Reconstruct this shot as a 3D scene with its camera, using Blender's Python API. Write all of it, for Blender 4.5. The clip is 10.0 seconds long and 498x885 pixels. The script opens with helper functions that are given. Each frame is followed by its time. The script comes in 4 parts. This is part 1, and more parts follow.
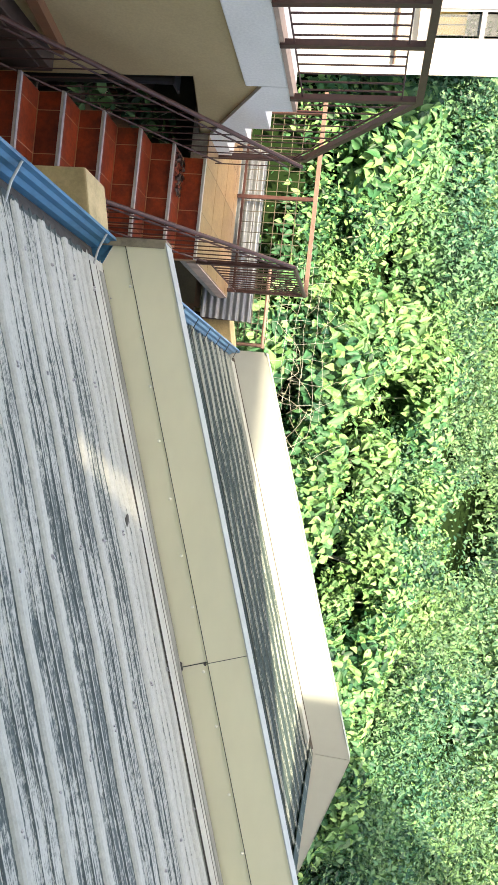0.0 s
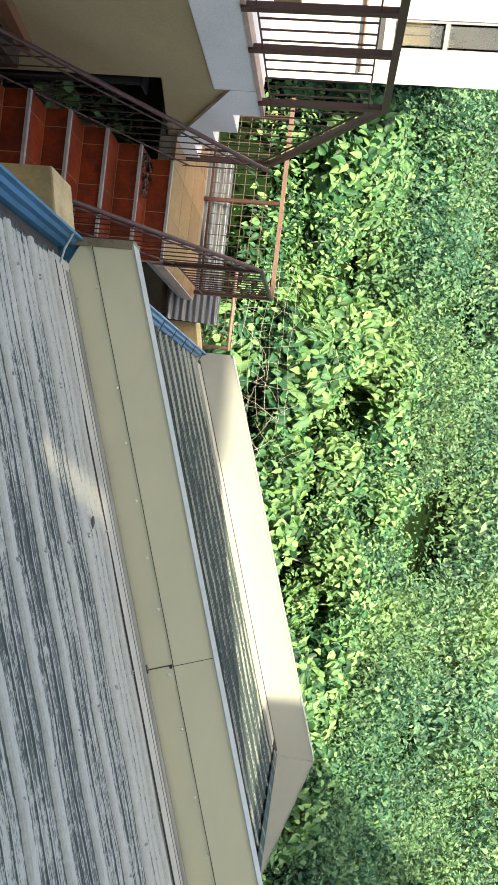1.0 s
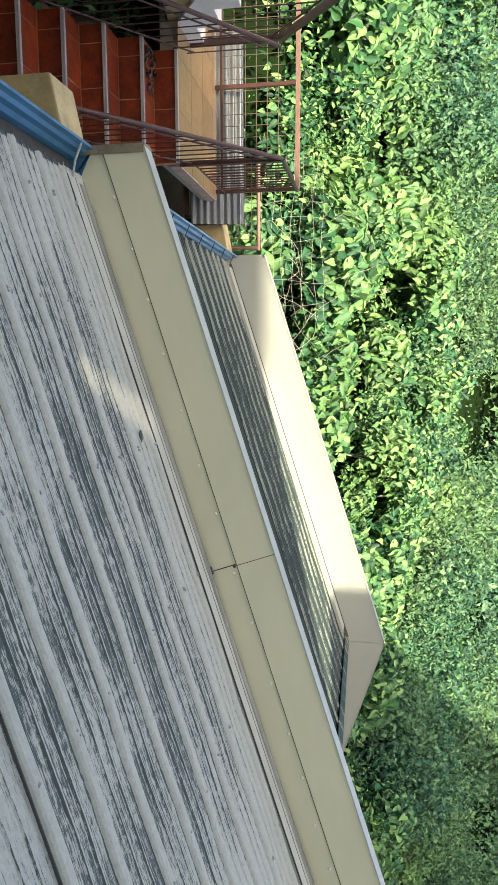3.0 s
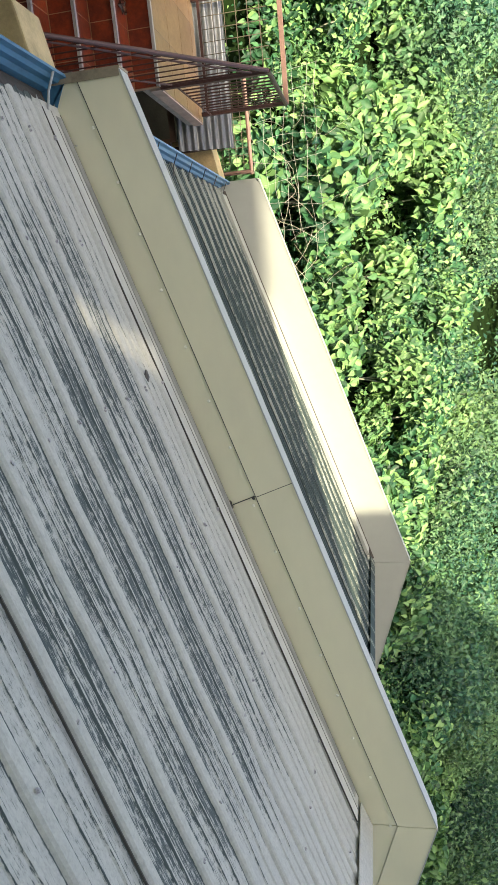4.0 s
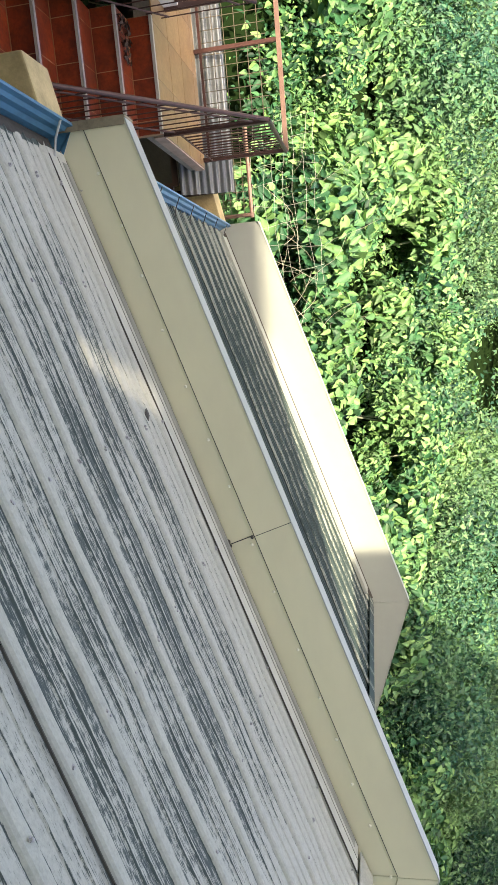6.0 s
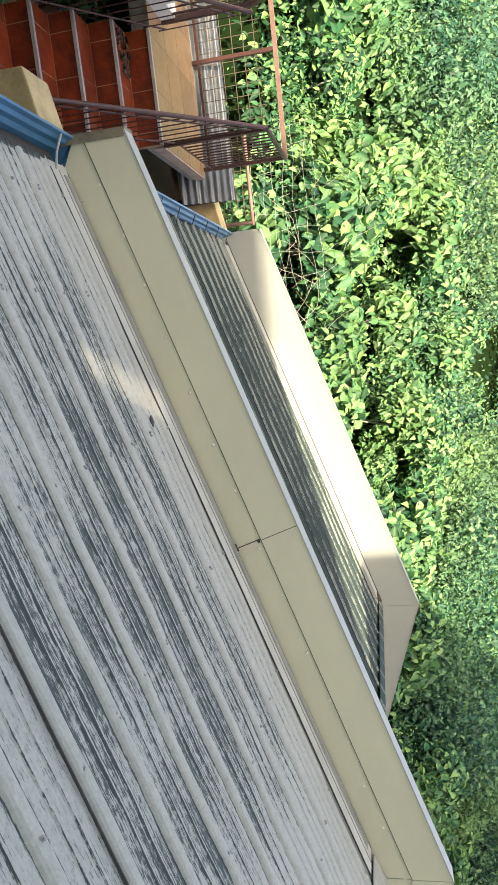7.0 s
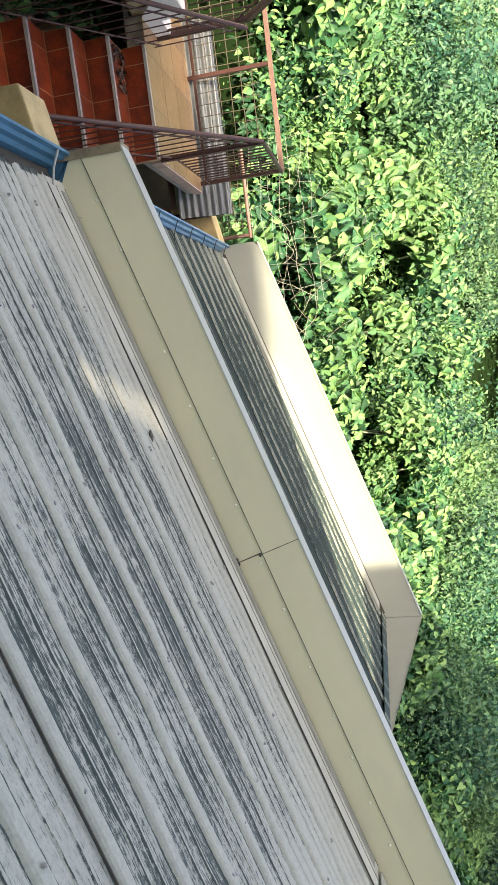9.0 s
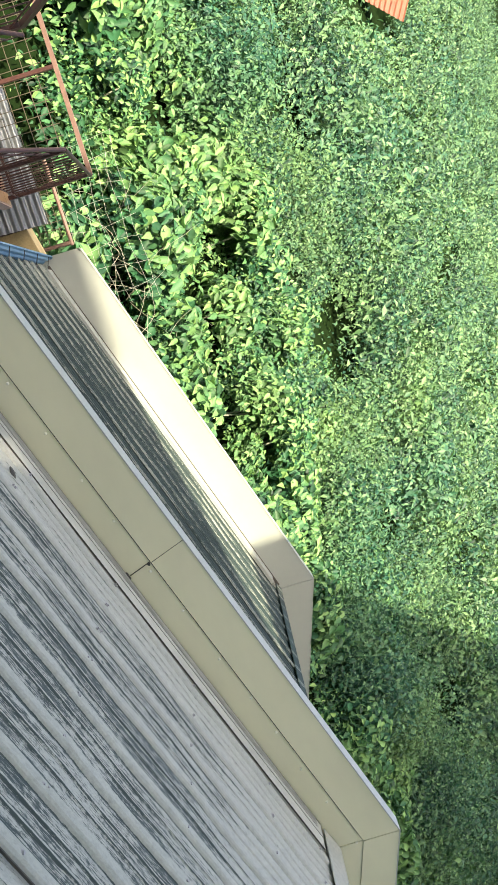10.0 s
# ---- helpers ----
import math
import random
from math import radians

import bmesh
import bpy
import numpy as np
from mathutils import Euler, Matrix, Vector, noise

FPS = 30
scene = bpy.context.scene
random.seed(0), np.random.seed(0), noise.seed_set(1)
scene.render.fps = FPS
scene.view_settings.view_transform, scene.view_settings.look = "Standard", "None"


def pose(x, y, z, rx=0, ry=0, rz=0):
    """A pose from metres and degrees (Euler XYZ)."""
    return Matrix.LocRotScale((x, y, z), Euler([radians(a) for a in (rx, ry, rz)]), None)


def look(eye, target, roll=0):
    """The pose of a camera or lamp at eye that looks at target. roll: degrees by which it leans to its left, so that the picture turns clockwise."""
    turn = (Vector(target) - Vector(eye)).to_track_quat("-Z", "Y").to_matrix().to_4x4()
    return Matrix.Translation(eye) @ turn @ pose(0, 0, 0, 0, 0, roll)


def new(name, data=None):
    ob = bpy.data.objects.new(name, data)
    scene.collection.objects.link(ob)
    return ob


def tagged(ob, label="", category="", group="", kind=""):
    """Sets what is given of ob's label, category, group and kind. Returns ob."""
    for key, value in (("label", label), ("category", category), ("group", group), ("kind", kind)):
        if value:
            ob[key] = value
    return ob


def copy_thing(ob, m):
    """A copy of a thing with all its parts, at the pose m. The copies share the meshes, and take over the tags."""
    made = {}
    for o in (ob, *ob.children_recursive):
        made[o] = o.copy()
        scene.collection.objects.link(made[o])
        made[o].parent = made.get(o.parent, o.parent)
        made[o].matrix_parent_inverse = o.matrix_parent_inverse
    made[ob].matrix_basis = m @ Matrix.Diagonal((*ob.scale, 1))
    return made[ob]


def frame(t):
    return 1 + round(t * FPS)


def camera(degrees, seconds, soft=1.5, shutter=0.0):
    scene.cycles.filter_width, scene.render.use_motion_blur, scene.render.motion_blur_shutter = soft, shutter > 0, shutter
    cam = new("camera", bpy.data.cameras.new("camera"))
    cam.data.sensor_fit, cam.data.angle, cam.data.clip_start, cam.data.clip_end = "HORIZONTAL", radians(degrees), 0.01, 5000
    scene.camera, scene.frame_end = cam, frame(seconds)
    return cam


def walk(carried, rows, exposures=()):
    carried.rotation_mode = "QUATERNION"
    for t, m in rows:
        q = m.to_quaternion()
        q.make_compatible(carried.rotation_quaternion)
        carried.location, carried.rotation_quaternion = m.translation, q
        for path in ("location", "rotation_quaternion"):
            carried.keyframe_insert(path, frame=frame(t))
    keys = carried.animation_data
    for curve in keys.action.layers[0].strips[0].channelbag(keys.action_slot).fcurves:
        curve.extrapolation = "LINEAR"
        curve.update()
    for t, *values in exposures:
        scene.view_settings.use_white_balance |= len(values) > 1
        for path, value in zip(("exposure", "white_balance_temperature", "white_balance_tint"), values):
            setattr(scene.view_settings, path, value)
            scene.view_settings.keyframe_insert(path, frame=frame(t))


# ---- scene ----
cam = camera(39.91, 10.0, soft=1.1)
walk(cam, [
    (0.0, pose(-0.035, -0.071, -0.016, -34.527, -79.181, 124.564)),
    (0.5, pose(-0.035, -0.072, -0.022, -38.693, -80.090, 129.468)),
    (1.0, pose(-0.030, -0.081, -0.028, -46.709, -81.273, 137.160)),
    (1.5, pose(-0.036, -0.087, -0.024, -44.442, -80.857, 132.307)),
    (2.0, pose(-0.032, -0.081, -0.021, -42.871, -80.107, 130.184)),
    (2.5, pose(-0.039, -0.080, -0.033, -37.390, -80.324, 123.420)),
    (2.7, pose(-0.014, -0.070, -0.016, -22.382, -80.367, 107.571)),
    (3.8, pose(0.016, -0.025, 0.023, 14.140, -79.027, 61.646)),
    (4.0, pose(0.027, -0.011, 0.022, 14.316, -78.696, 61.847)),
    (4.5, pose(0.013, -0.014, 0.025, 6.506, -77.999, 70.803)),
    (5.0, pose(0.021, -0.016, 0.023, 14.183, -78.063, 63.867)),
    (5.5, pose(0.024, -0.023, 0.021, 14.844, -78.291, 64.363)),
    (6.0, pose(0.012, -0.022, 0.020, 15.845, -78.933, 63.422)),
    (7.3, pose(0.028, -0.056, 0.042, 22.485, -77.877, 57.538)),
    (7.5, pose(0.016, -0.037, 0.027, 22.820, -78.103, 57.495)),
    (8.0, pose(0.026, -0.033, 0.023, 25.343, -77.235, 55.383)),
    (8.5, pose(0.023, -0.031, 0.026, 22.995, -77.399, 57.407)),
    (9.0, pose(0.018, -0.031, 0.035, 25.053, -77.723, 55.634)),
    (9.5, pose(0.040, -0.002, 0.050, 54.141, -79.463, 27.762)),
    (9.7, pose(0.046, 0.005, 0.044, 70.040, -77.730, 8.941)),
    (10.0, pose(-0.060, -0.068, 0.063, 88.566, -73.302, -10.582)),
], exposures=[(0.0, 2.47, 7700, 15), (0.5, 2.22, 7600, 14), (1.0, 1.95, 7500, 13), (2.5, 1.92, 7500, 13), (4.0, 1.92, 7600, 15), (5.0, 2.06, 7700, 16), (9.0, 2.08, 7700, 16), (10.0, 1.98, 7500, 13)])

# world, sun
SUN_EL, SUN_AZ = 50.0, 10.8       # degrees; the light travels towards +y and a little to -x
world = bpy.data.worlds.new("world")
scene.world = world
world.use_nodes = True
wn = world.node_tree.nodes
sky = wn.new("ShaderNodeTexSky")
sky.sky_type, sky.sun_disc = "NISHITA", False
sky.sun_elevation, sky.sun_rotation = radians(SUN_EL), radians(180 + SUN_AZ)
sky.air_density, sky.dust_density, sky.ozone_density = 1.0, 3.5, 0.6
wn["Background"].inputs[1].default_value = 0.15
world.node_tree.links.new(sky.outputs[0], wn["Background"].inputs[0])
sun_lamp = new("sun", bpy.data.lights.new("sun", "SUN"))
sun_lamp.data.energy, sun_lamp.data.angle, sun_lamp.data.color = 3.5, radians(0.7), (1.0, 0.93, 0.77)
ray_way = Vector((-math.sin(radians(SUN_AZ)) * math.cos(radians(SUN_EL)), math.cos(radians(SUN_AZ)) * math.cos(radians(SUN_EL)), -math.sin(radians(SUN_EL))))
sun_lamp.matrix_world = look((0, -20, 30), Vector((0, -20, 30)) + ray_way)


# materials
def ramp(nt, src, stops):
    r = nt.nodes.new("ShaderNodeValToRGB")
    els = r.color_ramp.elements
    while len(els) < len(stops):
        els.new(0.5)
    for e, (p, c) in zip(els, stops):
        e.position, e.color = p, (*c, 1) if len(c) == 3 else c
    nt.links.new(src, r.inputs[0])
    return r.outputs[0]


def noise_tex(nt, vec, scale, detail=4, rough=0.6, dist=0.0):
    n = nt.nodes.new("ShaderNodeTexNoise")
    n.inputs["Scale"].default_value, n.inputs["Detail"].default_value, n.inputs["Roughness"].default_value = scale, detail, rough
    n.inputs["Distortion"].default_value = dist
    nt.links.new(vec, n.inputs["Vector"])
    return n.outputs["Fac"]


def stretched(nt, sx, sy, sz):
    tc = nt.nodes.new("ShaderNodeTexCoord")
    m = nt.nodes.new("ShaderNodeMapping")
    m.inputs["Scale"].default_value = (sx, sy, sz)
    nt.links.new(tc.outputs["Object"], m.inputs[0])
    return m.outputs[0]


def mixc(nt, fac, a, b, mode="MIX"):
    m = nt.nodes.new("ShaderNodeMix")
    m.data_type, m.blend_type = "RGBA", mode
    for sock, v in ((0, fac), (6, a), (7, b)):
        if isinstance(v, (float, int)):
            m.inputs[sock].default_value = v
        elif isinstance(v, tuple):
            m.inputs[sock].default_value = (*v, 1)
        else:
            nt.links.new(v, m.inputs[sock])
    return m.outputs[2]


def material(name, rough=0.6, metal=0.0):
    m = bpy.data.materials.new(name)
    m.use_nodes = True
    b = m.node_tree.nodes["Principled BSDF"]
    b.inputs["Roughness"].default_value, b.inputs["Metallic"].default_value = rough, metal
    return m, m.node_tree, b


def bump(nt, b, h, strength=0.3, dist=0.01):
    n = nt.nodes.new("ShaderNodeBump")
    n.inputs["Strength"].default_value, n.inputs["Distance"].default_value = strength, dist
    nt.links.new(h, n.inputs["Height"])
    nt.links.new(n.outputs[0], b.inputs["Normal"])


def worn(name, base, dark, scale=3.0, rough=0.6, metal=0.0, stain=0.45, grain=60.0, relief=0.25, sx=1, sy=1, sz=1, speck=0.35):
    """A painted or mineral surface with stains at one scale and grain at another."""
    m, nt, b = material(name, rough, metal)
    v = stretched(nt, sx, sy, sz)
    big = noise_tex(nt, v, scale, 5, 0.65)
    fine = noise_tex(nt, v, grain, 3, 0.6)
    c = mixc(nt, ramp(nt, big, [(0.42, (0, 0, 0)), (0.75, (stain, stain, stain))]), base, dark)
    c2 = mixc(nt, speck, c, ramp(nt, fine, [(0.3, tuple(0.75 * k for k in base)), (0.7, tuple(min(1, 1.15 * k) for k in base))]))
    nt.links.new(c2, b.inputs["Base Color"])
    bump(nt, b, fine, relief, 0.004)
    return m


def roof_paint(name, paint, bare, amount, lap=0.075, clean=()):
    """clean: (axis, from, to, amount) stretches where the paint has held better. Chalky paint that holds on the ribs and is worn off in streaks in the pans between, down to dull metal."""
    m, nt, b = material(name, 0.5, 0.0)
    b.inputs["Specular IOR Level"].default_value = 0.25

    def math_node(op, x, y=0.0, z=0.0):
        n = nt.nodes.new("ShaderNodeMath")
        n.operation = op
        for k, v in enumerate((x, y, z)):
            if isinstance(v, (int, float)):
                n.inputs[k].default_value = v
            else:
                nt.links.new(v, n.inputs[k])
        return n.outputs[0]

    streak = noise_tex(nt, stretched(nt, 1.3, 62, 1.5), 1.7, 8, 0.68, 0.15)
    flake = noise_tex(nt, stretched(nt, 12, 130, 10), 2.0, 6, 0.74)
    mottle = noise_tex(nt, stretched(nt, 22, 34, 22), 1.6, 7, 0.72)
    area = noise_tex(nt, stretched(nt, 0.8, 1.6, 0.5), 1.6, 6, 0.62)
    tc = nt.nodes.new("ShaderNodeTexCoord")
    sep = nt.nodes.new("ShaderNodeSeparateXYZ")
    nt.links.new(tc.outputs["Object"], sep.inputs[0])
    phase = math_node("FRACT", math_node("MULTIPLY_ADD", sep.outputs[1], 1 / 0.257, -1.30 / 0.257 + 40.5))
    rib = math_node("ABSOLUTE", math_node("SUBTRACT", phase, 0.5))
    # darker lines at the rib feet and beside the stiffeners, lighter on stiffener tops
    pan = ramp(nt, rib, [(0.0, (0, 0, 0)), (0.115, (0.0, 0.0, 0.0)), (0.135, (0.62, 0.62, 0.62)), (0.165, (0.40, 0.40, 0.40)), (0.33, (0.40, 0.40, 0.40)), (0.35, (0.56, 0.56, 0.56)), (0.374, (0.20, 0.20, 0.20)), (0.40, (0.56, 0.56, 0.56)), (0.42, (0.40, 0.40, 0.40))])
    total = math_node("MULTIPLY_ADD", flake, 0.70, math_node("MULTIPLY", streak, 0.65))
    total = math_node("MULTIPLY_ADD", mottle, 0.36, total)
    total = math_node("MULTIPLY_ADD", area, 0.55, total)
    total = math_node("ADD", total, pan)
    for sock, lo, hi, drop in clean:
        fade = nt.nodes.new("ShaderNodeMapRange")
        fade.interpolation_type = "SMOOTHSTEP"
        nt.links.new(sep.outputs[sock], fade.inputs[0])
        fade.inputs[1].default_value, fade.inputs[2].default_value = lo, hi
        fade.inputs[3].default_value, fade.inputs[4].default_value = 0.0, drop
        total = math_node("SUBTRACT", total, fade.outputs[0])
    rng_ = nt.nodes.new("ShaderNodeMapRange")
    rng_.interpolation_type = "SMOOTHSTEP"
    nt.links.new(total, rng_.inputs[0])
    rng_.inputs[1].default_value, rng_.inputs[2].default_value = amount, amount + lap
    rng_.inputs[3].default_value, rng_.inputs[4].default_value = 0.0, 0.95
    fac = rng_.outputs[0]
    tint = noise_tex(nt, stretched(nt, 1.5, 3, 1.5), 2.0, 4, 0.6)
    fine = noise_tex(nt, stretched(nt, 30, 60, 30), 3.0, 4, 0.7)
    white = mixc(nt, tint, paint, tuple(0.74 * k for k in paint))
    white = mixc(nt, ramp(nt, fine, [(0.45, (0, 0, 0)), (0.8, (0.5, 0.5, 0.5))]), white, tuple(0.5 * k for k in paint))
    white = mixc(nt, ramp(nt, mottle, [(0.44, (0, 0, 0)), (0.66, (0.5, 0.5, 0.5))]), white, tuple(0.55 * k for k in paint))
    metal_c = mixc(nt, mottle, bare, tuple(3.0 * k for k in bare))
    nt.links.new(mixc(nt, fac, white, metal_c), b.inputs["Base Color"])
    rr = nt.nodes.new("ShaderNodeMapRange")
    nt.links.new(fac, rr.inputs[0])
    rr.inputs[3].default_value, rr.inputs[4].default_value = 0.62, 0.58
    nt.links.new(rr.outputs[0], b.inputs["Roughness"])
    bump(nt, b, fac, 0.25, -0.002)
    return m


def leaf_material(name, c1, c2, c3, trans):
    m, nt, b = material(name, 0.55)
    b.inputs["Specular IOR Level"].default_value = 0.3
    geo = nt.nodes.new("ShaderNodeNewGeometry")
    col = ramp(nt, geo.outputs["Random Per Island"], [(0.0, c1), (0.55, c2), (1.0, c3)])
    # clump-scale brightness put into the colour, for contrast between bushes and gaps
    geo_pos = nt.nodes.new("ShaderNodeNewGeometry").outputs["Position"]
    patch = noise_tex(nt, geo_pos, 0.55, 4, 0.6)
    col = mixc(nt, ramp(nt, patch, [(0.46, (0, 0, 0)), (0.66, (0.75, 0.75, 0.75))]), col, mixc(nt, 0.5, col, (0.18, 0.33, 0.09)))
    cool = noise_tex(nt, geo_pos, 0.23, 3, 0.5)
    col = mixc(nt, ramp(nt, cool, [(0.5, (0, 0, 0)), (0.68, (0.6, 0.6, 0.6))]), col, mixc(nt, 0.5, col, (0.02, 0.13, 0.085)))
    nt.links.new(col, b.inputs["Base Color"])
    tr = nt.nodes.new("ShaderNodeBsdfTranslucent")
    nt.links.new(mixc(nt, 0.5, col, (0.15, 0.36, 0.05)), tr.inputs[0])
    mx = nt.nodes.new("ShaderNodeMixShader")
    mx.inputs[0].default_value = trans
    nt.links.new(b.outputs[0], mx.inputs[1])
    nt.links.new(tr.outputs[0], mx.inputs[2])
    nt.links.new(mx.outputs[0], nt.nodes["Material Output"].inputs[0])
    return m


def tile_material(name, base, dark):
    m, nt, b = material(name, 0.33)
    info = nt.nodes.new("ShaderNodeObjectInfo")
    v = stretched(nt, 1, 1, 1)
    n1, n2 = noise_tex(nt, v, 7, 5, 0.7), noise_tex(nt, v, 45, 4, 0.6)
    c = mixc(nt, ramp(nt, n1, [(0.35, (0, 0, 0)), (0.7, (1, 1, 1))]), base, dark)
    c = mixc(nt, ramp(nt, n2, [(0.4, (0, 0, 0)), (0.8, (0.5, 0.5, 0.5))]), c, tuple(0.6 * k for k in dark))
    hs = nt.nodes.new("ShaderNodeHueSaturation")
    rr = nt.nodes.new("ShaderNodeMapRange")
    nt.links.new(info.outputs["Random"], rr.inputs[0])
    rr.inputs[3].default_value, rr.inputs[4].default_value = 0.8, 1.2
    nt.links.new(rr.outputs[0], hs.inputs["Value"])
    nt.links.new(c, hs.inputs["Color"])
    nt.links.new(hs.outputs[0], b.inputs["Base Color"])
    bump(nt, b, n2, 0.15, 0.002)
    return m


M_ROOF = roof_paint("worn_white_roof_paint", (0.555, 0.565, 0.49), (0.021, 0.032, 0.030), 1.49, 0.105, ((1, 1.62, 1.45, 0.12), (1, 3.0, 3.35, 0.22), (0, 1.9, 2.8, 0.28), (0, -0.3, -0.8, 0.08), (0, -0.885, -0.92, -0.7)))
M_ROOF2 = roof_paint("dark_worn_roof_paint", (0.25, 0.28, 0.235), (0.003, 0.011, 0.010), 1.075, 0.10, ((0, 0.1, -0.8, 0.33), (1, 7.2, 7.35, 0.3)))
M_CREAM = worn("cream_sheet_paint", (0.80, 0.765, 0.55), (0.66, 0.63, 0.455), 1.1, 0.4, stain=0.45, grain=9, relief=0.03, speck=0.1, sx=0.5)
M_CREAM2 = worn("pale_cream_sheet_paint", (0.325, 0.358, 0.325), (0.285, 0.312, 0.28), 1.2, 0.45, stain=0.35, grain=9, relief=0.03, speck=0.1)
M_GRIME = worn("grimy_smeared_sealant", (0.36, 0.37, 0.33), (0.03, 0.035, 0.033), 2.4, 0.7, stain=1.0, grain=50, relief=0.3, sx=0.7, sy=5)
M_RUSTY = worn("rusty_dirty_edge", (0.30, 0.25, 0.17), (0.05, 0.035, 0.025), 9, 0.8, stain=1.0, grain=60, relief=0.4)
M_RIVET = worn("pale_cream_rivet", (0.86, 0.84, 0.70), (0.74, 0.71, 0.58), 20, 0.4, stain=0.3)
M_FLASH = worn("chalky_flashing_paint", (0.55, 0.56, 0.50), (0.16, 0.17, 0.15), 5, 0.6, stain=0.6, grain=60, relief=0.2, sx=0.4)
M_EDGE = worn("pale_grey_cap_paint", (0.46, 0.475, 0.45), (0.30, 0.32, 0.30), 6, 0.45, stain=0.5, grain=50, relief=0.1)
M_BLUE = worn("blue_gutter_paint", (0.068, 0.235, 0.39), (0.018, 0.055, 0.085), 9, 0.42, stain=0.95, grain=40, relief=0.15, sx=1, sy=0.35)
M_BLUE2 = worn("pale_blue_gutter_paint", (0.14, 0.31, 0.46), (0.05, 0.12, 0.18), 5, 0.4, stain=0.7, grain=40, relief=0.15, sx=1, sy=0.35)
M_SEAL = worn("black_sealant", (0.07, 0.065, 0.055), (0.14, 0.13, 0.11), 20, 0.8)
M_YELLOW = worn("stained_yellow_plaster", (0.62, 0.50, 0.26), (0.22, 0.17, 0.09), 5, 0.85, stain=0.9, relief=0.4)
M_PLASTER = worn("beige_plaster", (0.42, 0.315, 0.16), (0.28, 0.21, 0.10), 1.6, 0.85, stain=0.6, relief=0.2)
M_WHITE = worn("white_plaster", (0.78, 0.75, 0.70), (0.56, 0.52, 0.46), 2.5, 0.85, stain=0.5, relief=0.25)
M_PINK = worn("bare_pinkish_render", (0.50, 0.36, 0.28), (0.17, 0.12, 0.09), 5, 0.85, stain=0.7, relief=0.3)
M_HOUSE = worn("white_house_paint", (0.82, 0.80, 0.74), (0.70, 0.66, 0.58), 1.5, 0.8, stain=0.4, relief=0.15)
M_RED = tile_material("terracotta_tile", (0.30, 0.050, 0.016), (0.095, 0.018, 0.009))
M_TAN = tile_material("tan_tile", (0.40, 0.245, 0.115), (0.27, 0.15, 0.065))
M_GROUT = worn("pale_grout", (0.42, 0.26, 0.15), (0.25, 0.14, 0.08), 20, 0.9)
M_NOSE = worn("aluminium_nosing", (0.62, 0.60, 0.57), (0.42, 0.40, 0.38), 12, 0.35, 0.4, stain=0.6)
M_STEEL = worn("brown_rail_paint", (0.075, 0.032, 0.027), (0.04, 0.018, 0.014), 14, 0.5, stain=0.8, relief=0.3)
M_RUST = worn("rusty_orange_steel", (0.20, 0.125, 0.10), (0.12, 0.065, 0.05), 14, 0.7, stain=0.8, relief=0.4)
M_WIRE = worn("mesh_wire_paint", (0.10, 0.085, 0.06), (0.05, 0.04, 0.03), 14, 0.6)
M_GALV = worn("galvanised_sheet", (0.32, 0.35, 0.37), (0.14, 0.14, 0.14), 4, 0.38, 0.7, stain=0.6, relief=0.1)
M_CONC = worn("dirty_concrete", (0.36, 0.33, 0.28), (0.10, 0.09, 0.07), 6, 0.9, stain=0.9, relief=0.6)
# concrete with the deep shade under the landing put into its colour
M_SHADE_CONC = worn("dark_mossy_concrete", (0.055, 0.06, 0.045), (0.02, 0.024, 0.016), 5, 0.9, stain=0.9, relief=0.5)
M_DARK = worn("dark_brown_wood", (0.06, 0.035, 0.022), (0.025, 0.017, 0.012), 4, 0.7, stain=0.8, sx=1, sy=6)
M_WOOD = worn("orange_brown_wood", (0.22, 0.10, 0.045), (0.10, 0.045, 0.025), 4, 0.6, stain=0.8, sx=1, sy=0.3)
# near black: the shade in the gaps between leaves is put into this colour
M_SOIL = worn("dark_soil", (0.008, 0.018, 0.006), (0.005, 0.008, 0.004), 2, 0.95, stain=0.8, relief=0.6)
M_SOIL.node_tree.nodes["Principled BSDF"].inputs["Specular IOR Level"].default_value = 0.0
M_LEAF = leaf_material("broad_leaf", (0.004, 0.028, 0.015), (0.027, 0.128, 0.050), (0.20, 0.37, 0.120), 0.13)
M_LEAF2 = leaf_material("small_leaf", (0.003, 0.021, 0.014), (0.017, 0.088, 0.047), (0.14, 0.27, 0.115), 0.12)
M_STEM = worn("dry_vine_stem", (0.34, 0.36, 0.27), (0.16, 0.16, 0.11), 10, 0.9)
M_STRING = worn("pale_string", (0.42, 0.44, 0.38), (0.24, 0.25, 0.20), 12, 0.9)
M_ORANGE = worn("orange_roof_sheet", (0.40, 0.14, 0.08), (0.26, 0.09, 0.055), 2, 0.5, stain=0.6)
M_ALU = worn("window_aluminium", (0.55, 0.56, 0.57), (0.42, 0.43, 0.44), 10, 0.35, 0.6)
M_CURTAIN = worn("yellow_wood_blind", (0.62, 0.42, 0.12), (0.5, 0.32, 0.08), 3, 0.8)
M_SCREW = worn("dull_zinc_screw", (0.42, 0.41, 0.40), (0.2, 0.19, 0.18), 20, 0.5, 0.2)
M_BLACK = worn("black_plastic", (0.02, 0.02, 0.022), (0.04, 0.04, 0.04), 10, 0.5)
M_BLUEP = worn("blue_plastic", (0.06, 0.16, 0.45), (0.04, 0.10, 0.28), 6, 0.4)
gm, gnt, gb = material("window_glass", 0.03)
gb.inputs["Base Color"].default_value = (0.75, 0.8, 0.8, 1)
gb.inputs["Transmission Weight"].default_value = 0.9
M_GLASS = gm


